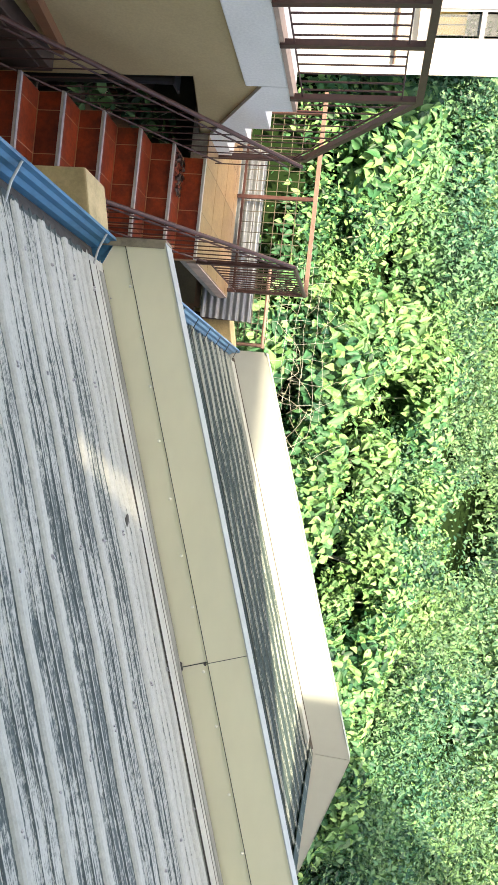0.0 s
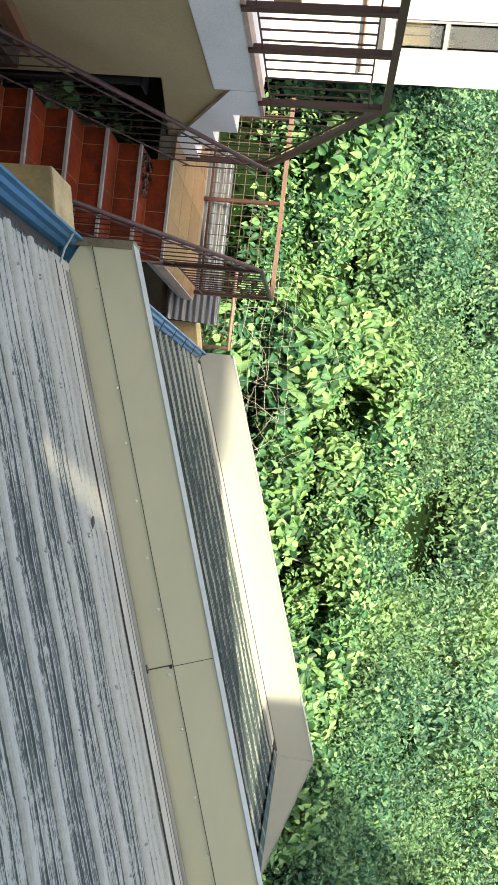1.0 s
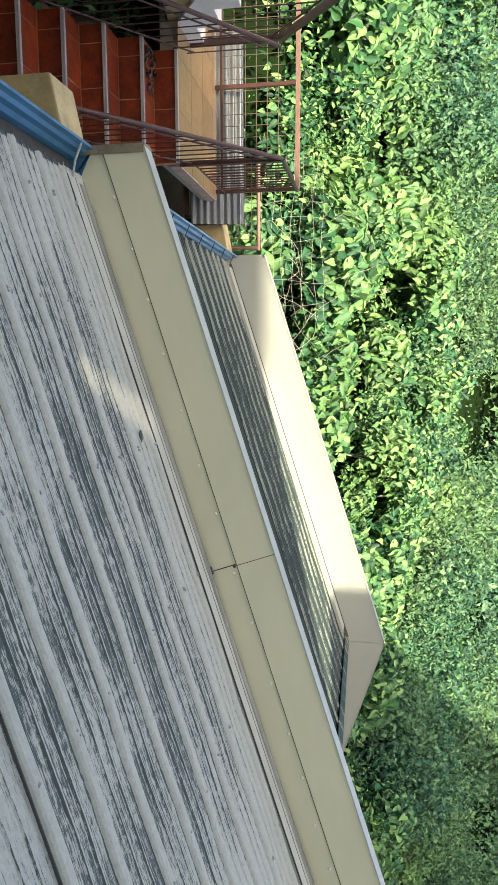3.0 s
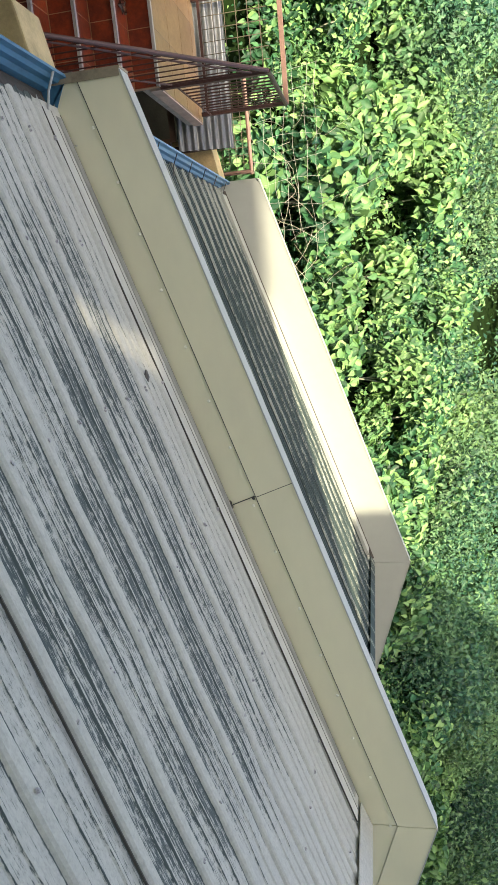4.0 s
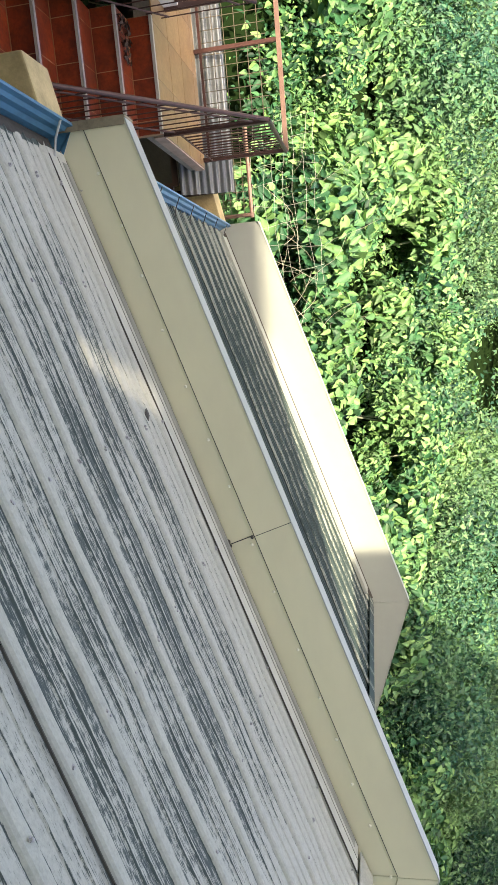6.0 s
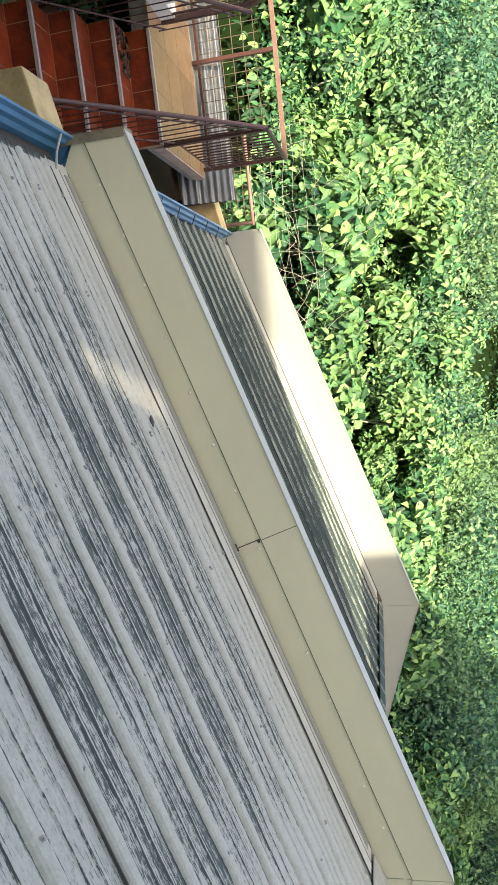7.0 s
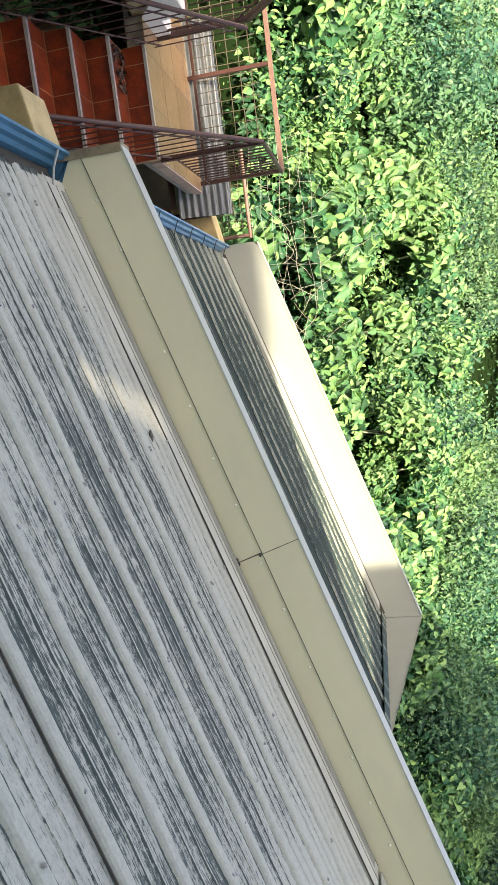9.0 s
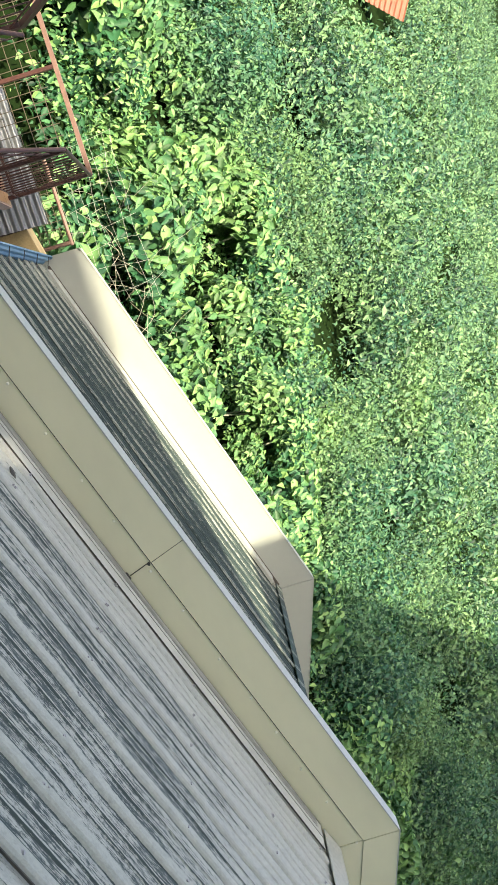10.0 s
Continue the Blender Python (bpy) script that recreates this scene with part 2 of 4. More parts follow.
# mesh helpers
def from_bm(name, bm, mat, parent=None, label=""):
    me = bpy.data.meshes.new(name)
    bmesh.ops.recalc_face_normals(bm, faces=bm.faces)
    bm.to_mesh(me)
    bm.free()
    me.materials.append(mat)
    ob = new(name, me)
    if parent:
        ob.parent = parent
    if label:
        ob["label"] = label
    return ob


def part(name, bm, mat, parent, label=""):
    return from_bm(name, bm, mat, parent, label)


def thing(name, label, category, group="", kind=""):
    ob = new(name)
    return tagged(ob, label, category, group, kind)


def structure(ob, label, category):
    return tagged(ob, label, category, kind="structure")


def box(bm, x0, x1, y0, y1, z0, z1, bevel=0.0):
    """A box; z0 and z1 may be pairs (at x0, at x1) to follow a slope along x."""
    za = z0 if isinstance(z0, tuple) else (z0, z0)
    zb = z1 if isinstance(z1, tuple) else (z1, z1)
    v = [bm.verts.new(p) for p in ((x0, y0, za[0]), (x1, y0, za[1]), (x1, y1, za[1]), (x0, y1, za[0]),
                                   (x0, y0, zb[0]), (x1, y0, zb[1]), (x1, y1, zb[1]), (x0, y1, zb[0]))]
    fs = [bm.faces.new([v[i] for i in q]) for q in ((3, 2, 1, 0), (4, 5, 6, 7), (0, 1, 5, 4), (1, 2, 6, 5), (2, 3, 7, 6), (3, 0, 4, 7))]
    if bevel:
        es = list({e for f in fs for e in f.edges})
        bmesh.ops.bevel(bm, geom=es, offset=bevel, segments=2, affect="EDGES", profile=0.6)
    return bm


def prism(bm, poly, x0, x1, axis="x"):
    """Extrude a closed outline of (a, b) pairs: (y, z) along x, or (x, z) along y."""
    put = (lambda a, b, c: (c, a, b)) if axis == "x" else (lambda a, b, c: (a, c, b))
    va = [bm.verts.new(put(a, b, x0)) for a, b in poly]
    vb = [bm.verts.new(put(a, b, x1)) for a, b in poly]
    bm.faces.new(va)
    bm.faces.new(vb[::-1])
    for i in range(len(poly)):
        j = (i + 1) % len(poly)
        bm.faces.new((va[i], vb[i], vb[j], va[j]))
    return bm


def bar(bm, a, b, r, n=8, square=False):
    """A round or square bar from a to b."""
    a, b = Vector(a), Vector(b)
    d = (b - a).normalized()
    side = d.cross(Vector((0, 0, 1)) if abs(d.z) < 0.9 else Vector((0, 1, 0))).normalized()
    up = side.cross(d)
    n = 4 if square else n
    ph = math.pi / 4 if square else 0
    rr = r * 1.414 if square else r
    rings = []
    for p in (a, b):
        rings.append([bm.verts.new(p + rr * (math.cos(ph + 2 * math.pi * k / n) * side + math.sin(ph + 2 * math.pi * k / n) * up)) for k in range(n)])
    bm.faces.new(rings[0][::-1])
    bm.faces.new(rings[1])
    for k in range(n):
        bm.faces.new((rings[0][k], rings[0][(k + 1) % n], rings[1][(k + 1) % n], rings[1][k]))
    return bm


def one(fn, *args, **kw):
    bm = bmesh.new()
    fn(bm, *args, **kw)
    return bm


# the plan, in metres; the eye stands near (0, 0, 0)
Y1, Y2 = 3.60, 7.56               # faces of the two parapets
XE, XR = -0.92, 3.37              # eave edge and ridge of the roofs
SL = 0.315                        # rise of the roofs per metre
ZE = -1.54                        # roof height at the eave
GROUND = -5.2


def roof_z(x):
    return ZE + SL * (x - XE) if x <= XR else ZE + SL * (XR - XE) - SL * (x - XR)


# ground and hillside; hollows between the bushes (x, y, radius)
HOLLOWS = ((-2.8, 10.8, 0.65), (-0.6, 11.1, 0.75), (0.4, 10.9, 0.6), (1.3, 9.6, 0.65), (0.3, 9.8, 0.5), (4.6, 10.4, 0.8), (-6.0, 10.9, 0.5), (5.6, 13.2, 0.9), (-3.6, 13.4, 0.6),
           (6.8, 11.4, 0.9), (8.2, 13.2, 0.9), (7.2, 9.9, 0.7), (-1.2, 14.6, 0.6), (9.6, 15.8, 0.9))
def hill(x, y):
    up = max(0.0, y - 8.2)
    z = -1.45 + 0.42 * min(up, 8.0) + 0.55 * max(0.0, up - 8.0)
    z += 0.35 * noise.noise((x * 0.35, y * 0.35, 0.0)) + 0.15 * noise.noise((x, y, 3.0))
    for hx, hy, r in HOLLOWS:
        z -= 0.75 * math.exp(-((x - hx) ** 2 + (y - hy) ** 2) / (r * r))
    if y < 8.5:
        z = GROUND + (z - GROUND) * max(0.0, min(1.0, (y - 7.9) / 0.6))
    return z


def build_ground():
    bm = bmesh.new()
    xs = np.concatenate([np.linspace(-300, -24, 8), np.linspace(-22, 30, 66), np.linspace(34, 300, 8)])
    ys = np.concatenate([np.linspace(-300, -10, 8), np.linspace(-6, 7.6, 8), np.linspace(7.9, 40, 80), np.linspace(43, 140, 24)])
    grid = [[bm.verts.new((x, y, hill(x, y) if y > 7.7 else GROUND)) for x in xs] for y in ys]
    for j in range(len(ys) - 1):
        for i in range(len(xs) - 1):
            bm.faces.new((grid[j][i], grid[j][i + 1], grid[j + 1][i + 1], grid[j + 1][i]))
    for f in bm.faces:
        f.smooth = True
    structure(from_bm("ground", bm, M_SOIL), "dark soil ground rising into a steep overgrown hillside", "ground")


build_ground()


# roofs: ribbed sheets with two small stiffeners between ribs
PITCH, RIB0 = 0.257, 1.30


def rib_profile(y0, y1):
    """Points (y, height) of the sheet's section from y0 to y1."""
    out = []
    k0 = math.floor((y0 - RIB0) / PITCH) - 1
    k1 = math.ceil((y1 - RIB0) / PITCH) + 1
    for k in range(k0, k1 + 1):
        c = RIB0 + k * PITCH
        for dy, h in ((-0.034, 0), (-0.026, 0.010), (-0.016, 0.0165), (0.0, 0.018), (0.016, 0.0165), (0.026, 0.010), (0.034, 0), (0.083, 0), (0.090, 0.006), (0.102, 0.006), (0.109, 0),
                      (0.148, 0), (0.155, 0.006), (0.167, 0.006), (0.174, 0)):
            out.append((c + dy, h))
    return [(y, h) for y, h in out if y0 - 1e-6 <= y <= y1 + 1e-6]


def roof_sheet(bm, y0, y1, xa, xb, lift, rng, ragged=0.0, zoff=0.0, nx=24):
    """A thin ribbed sheet from x = xa to xb with its worn, uneven lower edge."""
    prof = rib_profile(y0, y1)
    rows = []
    for y, h in prof:
        jag = ragged * rng.uniform(-1, 1)
        row = []
        for i in range(nx + 1):
            x = xa + (xb - xa) * i / nx + (jag if i == 0 else 0)
            sag = 0.003 * math.sin(x * 7 + y * 3) + 0.0015 * math.sin(x * 19 + y * 11)
            row.append((x, y, roof_z(x) + h + lift + sag + zoff))
        rows.append(row)
    top = [[bm.verts.new(p) for p in r] for r in rows]
    low = [[bm.verts.new((p[0], p[1], p[2] - 0.003)) for p in (r[0], r[-1])] for r in rows]
    for j in range(len(rows) - 1):
        for i in range(nx):
            bm.faces.new((top[j][i], top[j][i + 1], top[j + 1][i + 1], top[j + 1][i]))
        bm.faces.new((top[j][0], top[j + 1][0], low[j + 1][0], low[j][0]))
        bm.faces.new((top[j][-1], low[j][-1], low[j + 1][-1], top[j + 1][-1]))


def slope_panel(bm, y0, y1, xa, xb, lo, hi, lift=0.0, square=(True, True)):
    """A flat sheet on one slope of the gable; its ends stand square to the slope, or upright."""
    s = SL * 1.015
    zr = (lambda x: ZE + s * (x - XE)) if xa < XR else (lambda x: ZE + s * (2 * XR - x - XE))
    sg = 1 if xa < XR else -1
    da = -sg * s * (hi - lo) if square[0] else 0.0
    db = -sg * s * (hi - lo) if square[1] else 0.0
    pts = [(xa, zr(xa) + lo), (xb, zr(xb) + lo), (xb + db, zr(xb + db) + hi), (xa + da, zr(xa + da) + hi)]
    prism(bm, [(x, z + lift) for x, z in pts], y0, y1, "y")


def build_roof(name, ya, yb, mat, label, zoff, wide_cap):
    rng = random.Random(4)
    roof = structure(new(name), label, "roof")
    first = RIB0 + PITCH + 0.048 - 4 * PITCH * (1 + math.ceil((RIB0 - ya) / (4 * PITCH)))
    y, n = first, 0
    while y < yb:
        a, b = max(y - 0.09, ya), min(y + 4 * PITCH, yb)
        if b - a > 0.15:
            bm = bmesh.new()
            roof_sheet(bm, a, b, XE, XR, 0.005 * (n % 2), rng, 0.018, zoff)
            part("roof_sheet", bm, mat, roof)
            if ya < a < 2.0:
                part("lap_gap", one(slope_panel, a - 0.004, a + 0.0005, XE + 0.03, XR - 0.18, -0.002, 0.007), M_SEAL, roof, "black gap along the sheet lap")
            bm = bmesh.new()
            roof_sheet(bm, a, b, XR + 0.01, 2 * XR - XE, 0.004 * (n % 2), rng, 0.0, zoff, 6)
            part("roof_sheet", bm, mat, roof)
        y += 4 * PITCH
        n += 1
    # ridge flashing
    z = roof_z(XR) + zoff
    bm = bmesh.new()
    w = 0.17 if wide_cap else 0.09
    prism(bm, [(XR - w, z - w * SL + 0.034), (XR, z + 0.042), (XR + w, z - w * SL + 0.034), (XR + w, z - w * SL + 0.028), (XR, z + 0.036), (XR - w, z - w * SL + 0.028)], ya, yb - 0.004, "y")
    part("ridge_cap", bm, mat, roof, "worn white folded metal ridge cap")
    sb = bmesh.new()
    bmesh.ops.create_cone(sb, cap_ends=True, segments=8, radius1=0.008, radius2=0.007, depth=0.003)
    bmesh.ops.create_cone(sb, cap_ends=True, segments=6, radius1=0.0045, radius2=0.004, depth=0.006, matrix=Matrix.Translation((0, 0, 0.005)))
    first_screw = part("screw", sb, M_SCREW, roof)
    mesh = first_screw.data
    first_screw.location = (0.49, RIB0, roof_z(0.49) + 0.0215)
    kmax = int((yb - RIB0) / PITCH)
    for px in (-0.72, -0.21, 0.49, 1.19, 1.89, 2.59, 3.1):
        for k in range(-4, kmax + 1):
            if px == 0.49 and k == 0:
                continue
            s = new("screw", mesh)
            s.parent = roof
            xx = px + rng.uniform(-0.012, 0.012)
            s.location = (xx, RIB0 + k * PITCH + rng.uniform(-0.006, 0.006), roof_z(xx) + 0.0215)
            s.rotation_euler = (0, -math.atan(SL), rng.uniform(0, 3))
    return roof


build_roof("roof_1", -0.5, Y1 - 0.004, M_ROOF, "white painted ribbed metal roof, paint worn off in streaks", 0.0, True)
build_roof("roof_2", Y1 + 0.165, Y2 - 0.004, M_ROOF2, "dark weathered ribbed metal roof with remains of white paint", 0.02, False)


# parapets that follow the gable
def gable(bm, y0, y1, lo, hi, xa=-1.06, xb=2 * XR + 1.06, lift=0.0):
    """A band across the gable between two heights over the roof line."""
    def zr(x):
        return ZE + SL * 1.015 * (x - XE) if x <= XR else ZE + SL * 1.015 * (2 * XR - x - XE)
    top = [(xa, zr(xa) + hi), (XR, zr(XR) + hi), (xb, zr(xb) + hi)]
    bot = [(xb, zr(xb) + lo), (XR, zr(XR) + lo), (xa, zr(xa) + lo)]
    prism(bm, [(x, z + lift) for x, z in top + bot], y0, y1, "y")


def build_parapet_1():
    wall = structure(new("wall_1"), "cream sheet-clad gable parapet between two metal roofs", "parapet wall")
    part("wall_core", one(gable, Y1 + 0.012, Y1 + 0.10, -3.4, 0.392), M_CREAM2, wall, "pale plastered wall core")
    joint = 1.27
    for xa, xb, sq in ((-1.05, joint - 0.002, (False, True)), (joint + 0.002, XR - 0.003, (True, False)), (XR + 0.003, 2 * XR + 1.05, (False, False))):
        part("lower_panel", one(slope_panel, Y1 + 0.003, Y1 + 0.012, xa, xb, -0.02, 0.1695, 0.0, sq), M_CREAM, wall)
        part("upper_panel", one(slope_panel, Y1 - 0.004, Y1 + 0.012, xa - (0.055 if sq[0] else 0), xb - (0.055 if sq[1] else 0), 0.1725, 0.405, 0.0, sq), M_CREAM, wall)
    part("cap", one(gable, Y1 - 0.008, Y1 + 0.112, 0.405, 0.412), M_EDGE, wall, "pale grey-blue folded metal cap")
    part("cap_lip", one(gable, Y1 + 0.104, Y1 + 0.112, 0.33, 0.405), M_EDGE, wall, "pale grey-blue folded metal cap lip")
    part("sealant", one(slope_panel, Y1 + 0.002, Y1 + 0.013, -1.04, XR - 0.002, 0.166, 0.176), M_SEAL, wall, "thin black seam line")
    part("sealant", one(slope_panel, Y1 + 0.0, Y1 + 0.013, joint - 0.0024, joint + 0.0024, -0.02, 0.170), M_SEAL, wall, "black joint line")
    part("sealant", one(slope_panel, Y1 - 0.003, Y1 + 0.013, joint - 0.059, joint - 0.051, 0.174, 0.404), M_SEAL, wall, "black joint line")
    # flashing strip on the roof and its sealant lines
    part("flashing", one(slope_panel, Y1 - 0.20, Y1 + 0.002, -0.9, XR - 0.18, -0.05, 0.008), M_FLASH, wall, "chalky white flat metal flashing")
    for yy, w in ((Y1 - 0.204, 0.004), (Y1 - 0.110, 0.003), (Y1 - 0.004, 0.005)):
        part("sealant", one(slope_panel, yy, yy + w, -0.88, XR - 0.2, 0.001, 0.010), M_SEAL, wall, "thin black sealant line")
    part("sealant_smear", one(slope_panel, Y1 - 0.068, Y1 - 0.006, -0.86, XR - 0.25, 0.001, 0.011), M_GRIME, wall, "grey-black sealant smears on the flashing")
    zf = lambda x: ZE + SL * 1.015 * (x - XE)
    bm = bmesh.new()
    box(bm, -1.068, -1.055, Y1 - 0.012, Y1 + 0.116, zf(-1.06) - 0.03, zf(-1.06) + 0.416)
    box(bm, -1.055, -1.02, Y1 - 0.012, Y1 - 0.0085, zf(-1.06) - 0.02, zf(-1.06) + 0.41)
    part("end_edge", bm, M_RUSTY, wall, "rusty dirty folded sheet end")
    for dx, h, r in ((-0.02, 0.012, 0.016), (0.0, 0.018, 0.012), (-0.05, 0.165, 0.009), (-0.125, 0.40, 0.005), (0.03, 0.0, 0.007), (0.05, 0.004, 0.005)):
        bm = bmesh.new()
        bmesh.ops.create_icosphere(bm, subdivisions=2, radius=r)
        for v in bm.verts:
            v.co = Vector((v.co.x * 1.3, v.co.y * 0.6, v.co.z)) * (1 + 0.4 * noise.noise(v.co * 90 + Vector((dx * 99, 0, 0))))
            v.co += Vector((joint + dx, Y1 - 0.002, roof_z(joint + dx) + h))
        part("sealant_blob", bm, M_SEAL, wall, "smeared black sealant")
    bm = bmesh.new()
    bmesh.ops.create_icosphere(bm, subdivisions=2, radius=0.02)
    for v in bm.verts:
        v.co = Vector((v.co.x * 1.9, v.co.y, v.co.z * 0.45)) * (1 + 0.5 * noise.noise(v.co * 70))
        v.co += Vector((0.45, 3.215, roof_z(0.45) + 0.006))
    part("sealant_blob", bm, M_SEAL, wall, "black sealant dab on the roof sheet")
    rng = random.Random(7)
    sb = one(lambda bm: bmesh.ops.create_uvsphere(bm, u_segments=8, v_segments=5, radius=0.009))
    rivet = part("rivet", sb, M_RIVET, wall)
    mesh, x, k = rivet.data, -0.8, 0
    while x < XR:
        r = rivet if k == 0 else new("rivet", mesh)
        r.parent = wall
        r.location = (x, Y1 - 0.001, roof_z(x) + 0.148 + rng.uniform(-0.004, 0.02))
        x += 0.31 + rng.uniform(-0.05, 0.05)
        k += 1


def build_parapet_2():
    wall = structure(new("wall_2"), "sunlit pale cream sheet-clad gable parapet of the farther roof", "parapet wall")
    part("wall_core", one(gable, Y2 + 0.012, Y2 + 0.14, -3.4, 0.43, -1.0, 2 * XR + 1.0, 0.0), M_CREAM2, wall, "pale plastered wall core")
    for xa, xb in ((-0.965, XR - 0.003), (XR + 0.003, 2 * XR + 0.96)):
        part("panel", one(slope_panel, Y2 - 0.002, Y2 + 0.012, xa, xb, -0.02, 0.44, 0.0, (False, False)), M_CREAM2, wall)
    part("cap", one(gable, Y2 - 0.006, Y2 + 0.15, 0.44, 0.448, -1.0, 2 * XR + 1.0, 0.0), M_CREAM2, wall)
    part("sealant", one(slope_panel, Y2 - 0.011, Y2 - 0.003, -0.9, XR - 0.05, 0.02, 0.05, 0.006), M_SEAL, wall, "dark seam along the wall foot")
    part("flashing", one(slope_panel, Y2 - 0.20, Y2 - 0.002, -0.85, XR - 0.18, -0.01, 0.026, 0.02), M_CREAM2, wall, "pale flat metal flashing")


build_parapet_1()
build_parapet_2()


def build_gutter(name, ya, yb, zlip, xlip, mat, label, gap_y, strap, thick):
    g = tagged(new(name), label, "gutter")
    d = 0.004
    # moulded outer wall, floor and inner wall
    prof = [(xlip - 0.012, zlip), (xlip + 0.004, zlip + 0.004), (xlip + 0.006, zlip - 0.03), (xlip + 0.022, zlip - 0.045), (xlip + 0.022, zlip - 0.085), (xlip + 0.04, zlip - 0.105), (xlip + 0.045, zlip - 0.15), (xlip + 0.19, zlip - 0.155), (xlip + 0.19, zlip - 0.10)]
    bm = bmesh.new()
    ra = [[bm.verts.new((x, y, z)) for x, z in prof] for y in (ya, yb)]
    rb = [[bm.verts.new((x - d, y, z - d)) for x, z in prof] for y in (ya, yb)]
    n = len(prof)
    for i in range(n - 1):
        bm.faces.new((ra[0][i], ra[1][i], ra[1][i + 1], ra[0][i + 1]))
        bm.faces.new((rb[0][i + 1], rb[1][i + 1], rb[1][i], rb[0][i]))
    for k in (0, 1):
        for i in range(n - 1):
            bm.faces.new((ra[k][i], ra[k][i + 1], rb[k][i + 1], rb[k][i]))
    for i in (0, n - 1):
        bm.faces.new((ra[0][i], rb[0][i], rb[1][i], ra[1][i]))
    part("trough", bm, mat, g)
    bm = bmesh.new()
    prism(bm, prof, yb, yb + 0.004, "y")
    part("end_plate", bm, mat, g)
    # uneven black layer on the floor of the trough
    bm = bmesh.new()
    n = 60
    rows = [[bm.verts.new((xlip + 0.048 + 0.135 * j / 4, ya + 0.01 + (yb - ya - 0.02) * i / n, zlip - 0.142 + (0.018 * (1 + noise.noise((i * 0.45, j * 0.7, ya))) if 0 < j < 4 else 0.0))) for j in range(5)] for i in range(n + 1)]
    for i in range(n):
        for j in range(4):
            bm.faces.new((rows[i][j], rows[i][j + 1], rows[i + 1][j + 1], rows[i + 1][j]))
    part("dirt", bm, M_SEAL, g, "black leaf litter in the trough")
    y = yb - 0.14
    while y > ya:
        bm = bmesh.new()
        bar(bm, (xlip, y, zlip - 0.004), (xlip + 0.09, y + 0.0, zlip - 0.045), thick, 6)
        bar(bm, (xlip + 0.09, y, zlip - 0.045), (xlip + 0.17, y, zlip - 0.06), thick, 6)
        part("strap", bm, strap, g, "metal gutter strap")
        y -= gap_y
    return g


build_gutter("rain_gutter", -0.4, Y1 + 0.0, -1.458, -1.050, M_BLUE, "scuffed blue metal rain gutter along the roof eave", 0.95, M_EDGE, 0.006)
build_gutter("rain_gutter", Y1 + 0.17, Y2 + 0.0, -1.425, -0.985, M_BLUE2, "faded pale blue rain gutter along the farther eave", 0.47, M_BLACK, 0.004)


def eave_block(y, z, x0, x1, label):
    b = tagged(new("wall_end_block"), label, "wall end")
    bm = bmesh.new()
    box(bm, x0, x1, y, y + 0.30, GROUND, (z - 0.03, z + 0.05), 0.012)
    part("block", bm, M_YELLOW, b)


eave_block(3.56, -1.64, -1.44, -1.06, "stained yellow plastered wall end below the blue gutter")
eave_block(7.28, -1.52, -1.42, -1.02, "mouldy yellow plastered wall end below the farther gutter")


# the house under the roofs, closed
def build_house_body():
    bm = bmesh.new()
    box(bm, -0.85, 2 * XR + 0.85, -0.5, Y2 + 0.1, GROUND, -1.75)
    structure(from_bm("wall_3", bm, M_YELLOW), "yellow plastered house walls under the roofs", "wall")


build_house_body()


# stairs
NOSE_Y, NOSE_Z, TREAD, RISE = 5.36, -1.465, 0.254, 0.191
SX0, SX1 = -2.25, -1.42


def tile(bm, x0, x1, y0, y1, z0, z1, g=0.003):
    box(bm, x0 + g, x1 - g, y0 + (g if y1 - y0 > 0.02 else 0), y1 - (g if y1 - y0 > 0.02 else 0), z0 + (g if z1 - z0 > 0.02 else 0), z1 - (g if z1 - z0 > 0.02 else 0))


def build_stairs():
    st = tagged(new("staircase"), "terracotta-tiled concrete stair flight with pale metal nosings", "stairs")
    bm = bmesh.new()
    poly = []
    n = 11
    for k in range(n, -1, -1):
        y, z = NOSE_Y - k * TREAD, NOSE_Z - k * RISE
        poly += [(y + 0.002, z - RISE - 0.002), (y + 0.002, z - 0.002)]
    poly += [(NOSE_Y + 0.05, NOSE_Z - 0.002), (NOSE_Y + 0.05, NOSE_Z - 0.30), (NOSE_Y - n * TREAD, NOSE_Z - n * RISE - RISE - 0.2)]
    prism(bm, poly, SX0, SX1)
    part("flight", bm, M_GROUT, st, "concrete flight with pale grout joints")
    cuts = [SX0, SX0 + 0.13, SX0 + 0.43, SX0 + 0.73, SX1]
    for k in range(n + 1):
        y, z = NOSE_Y - k * TREAD, NOSE_Z - k * RISE
        for a, b in zip(cuts, cuts[1:]):
            part("riser_tile", one(tile, a, b, y, y + 0.009, z - RISE + 0.002, z - 0.006), M_RED, st)
            if k:
                part("tread_tile", one(tile, a + 0.0, b, y + 0.012, y + TREAD - 0.001, z - 0.009, z), M_RED, st)
        bm = bmesh.new()
        box(bm, SX0, SX1, y - 0.010, y + 0.022, z - 0.004, z + 0.003)
        box(bm, SX0, SX1, y - 0.012, y - 0.002, z - 0.018, z + 0.003)
        part("nosing", bm, M_NOSE, st, "pale metal nosing strip")
    return st


build_stairs()


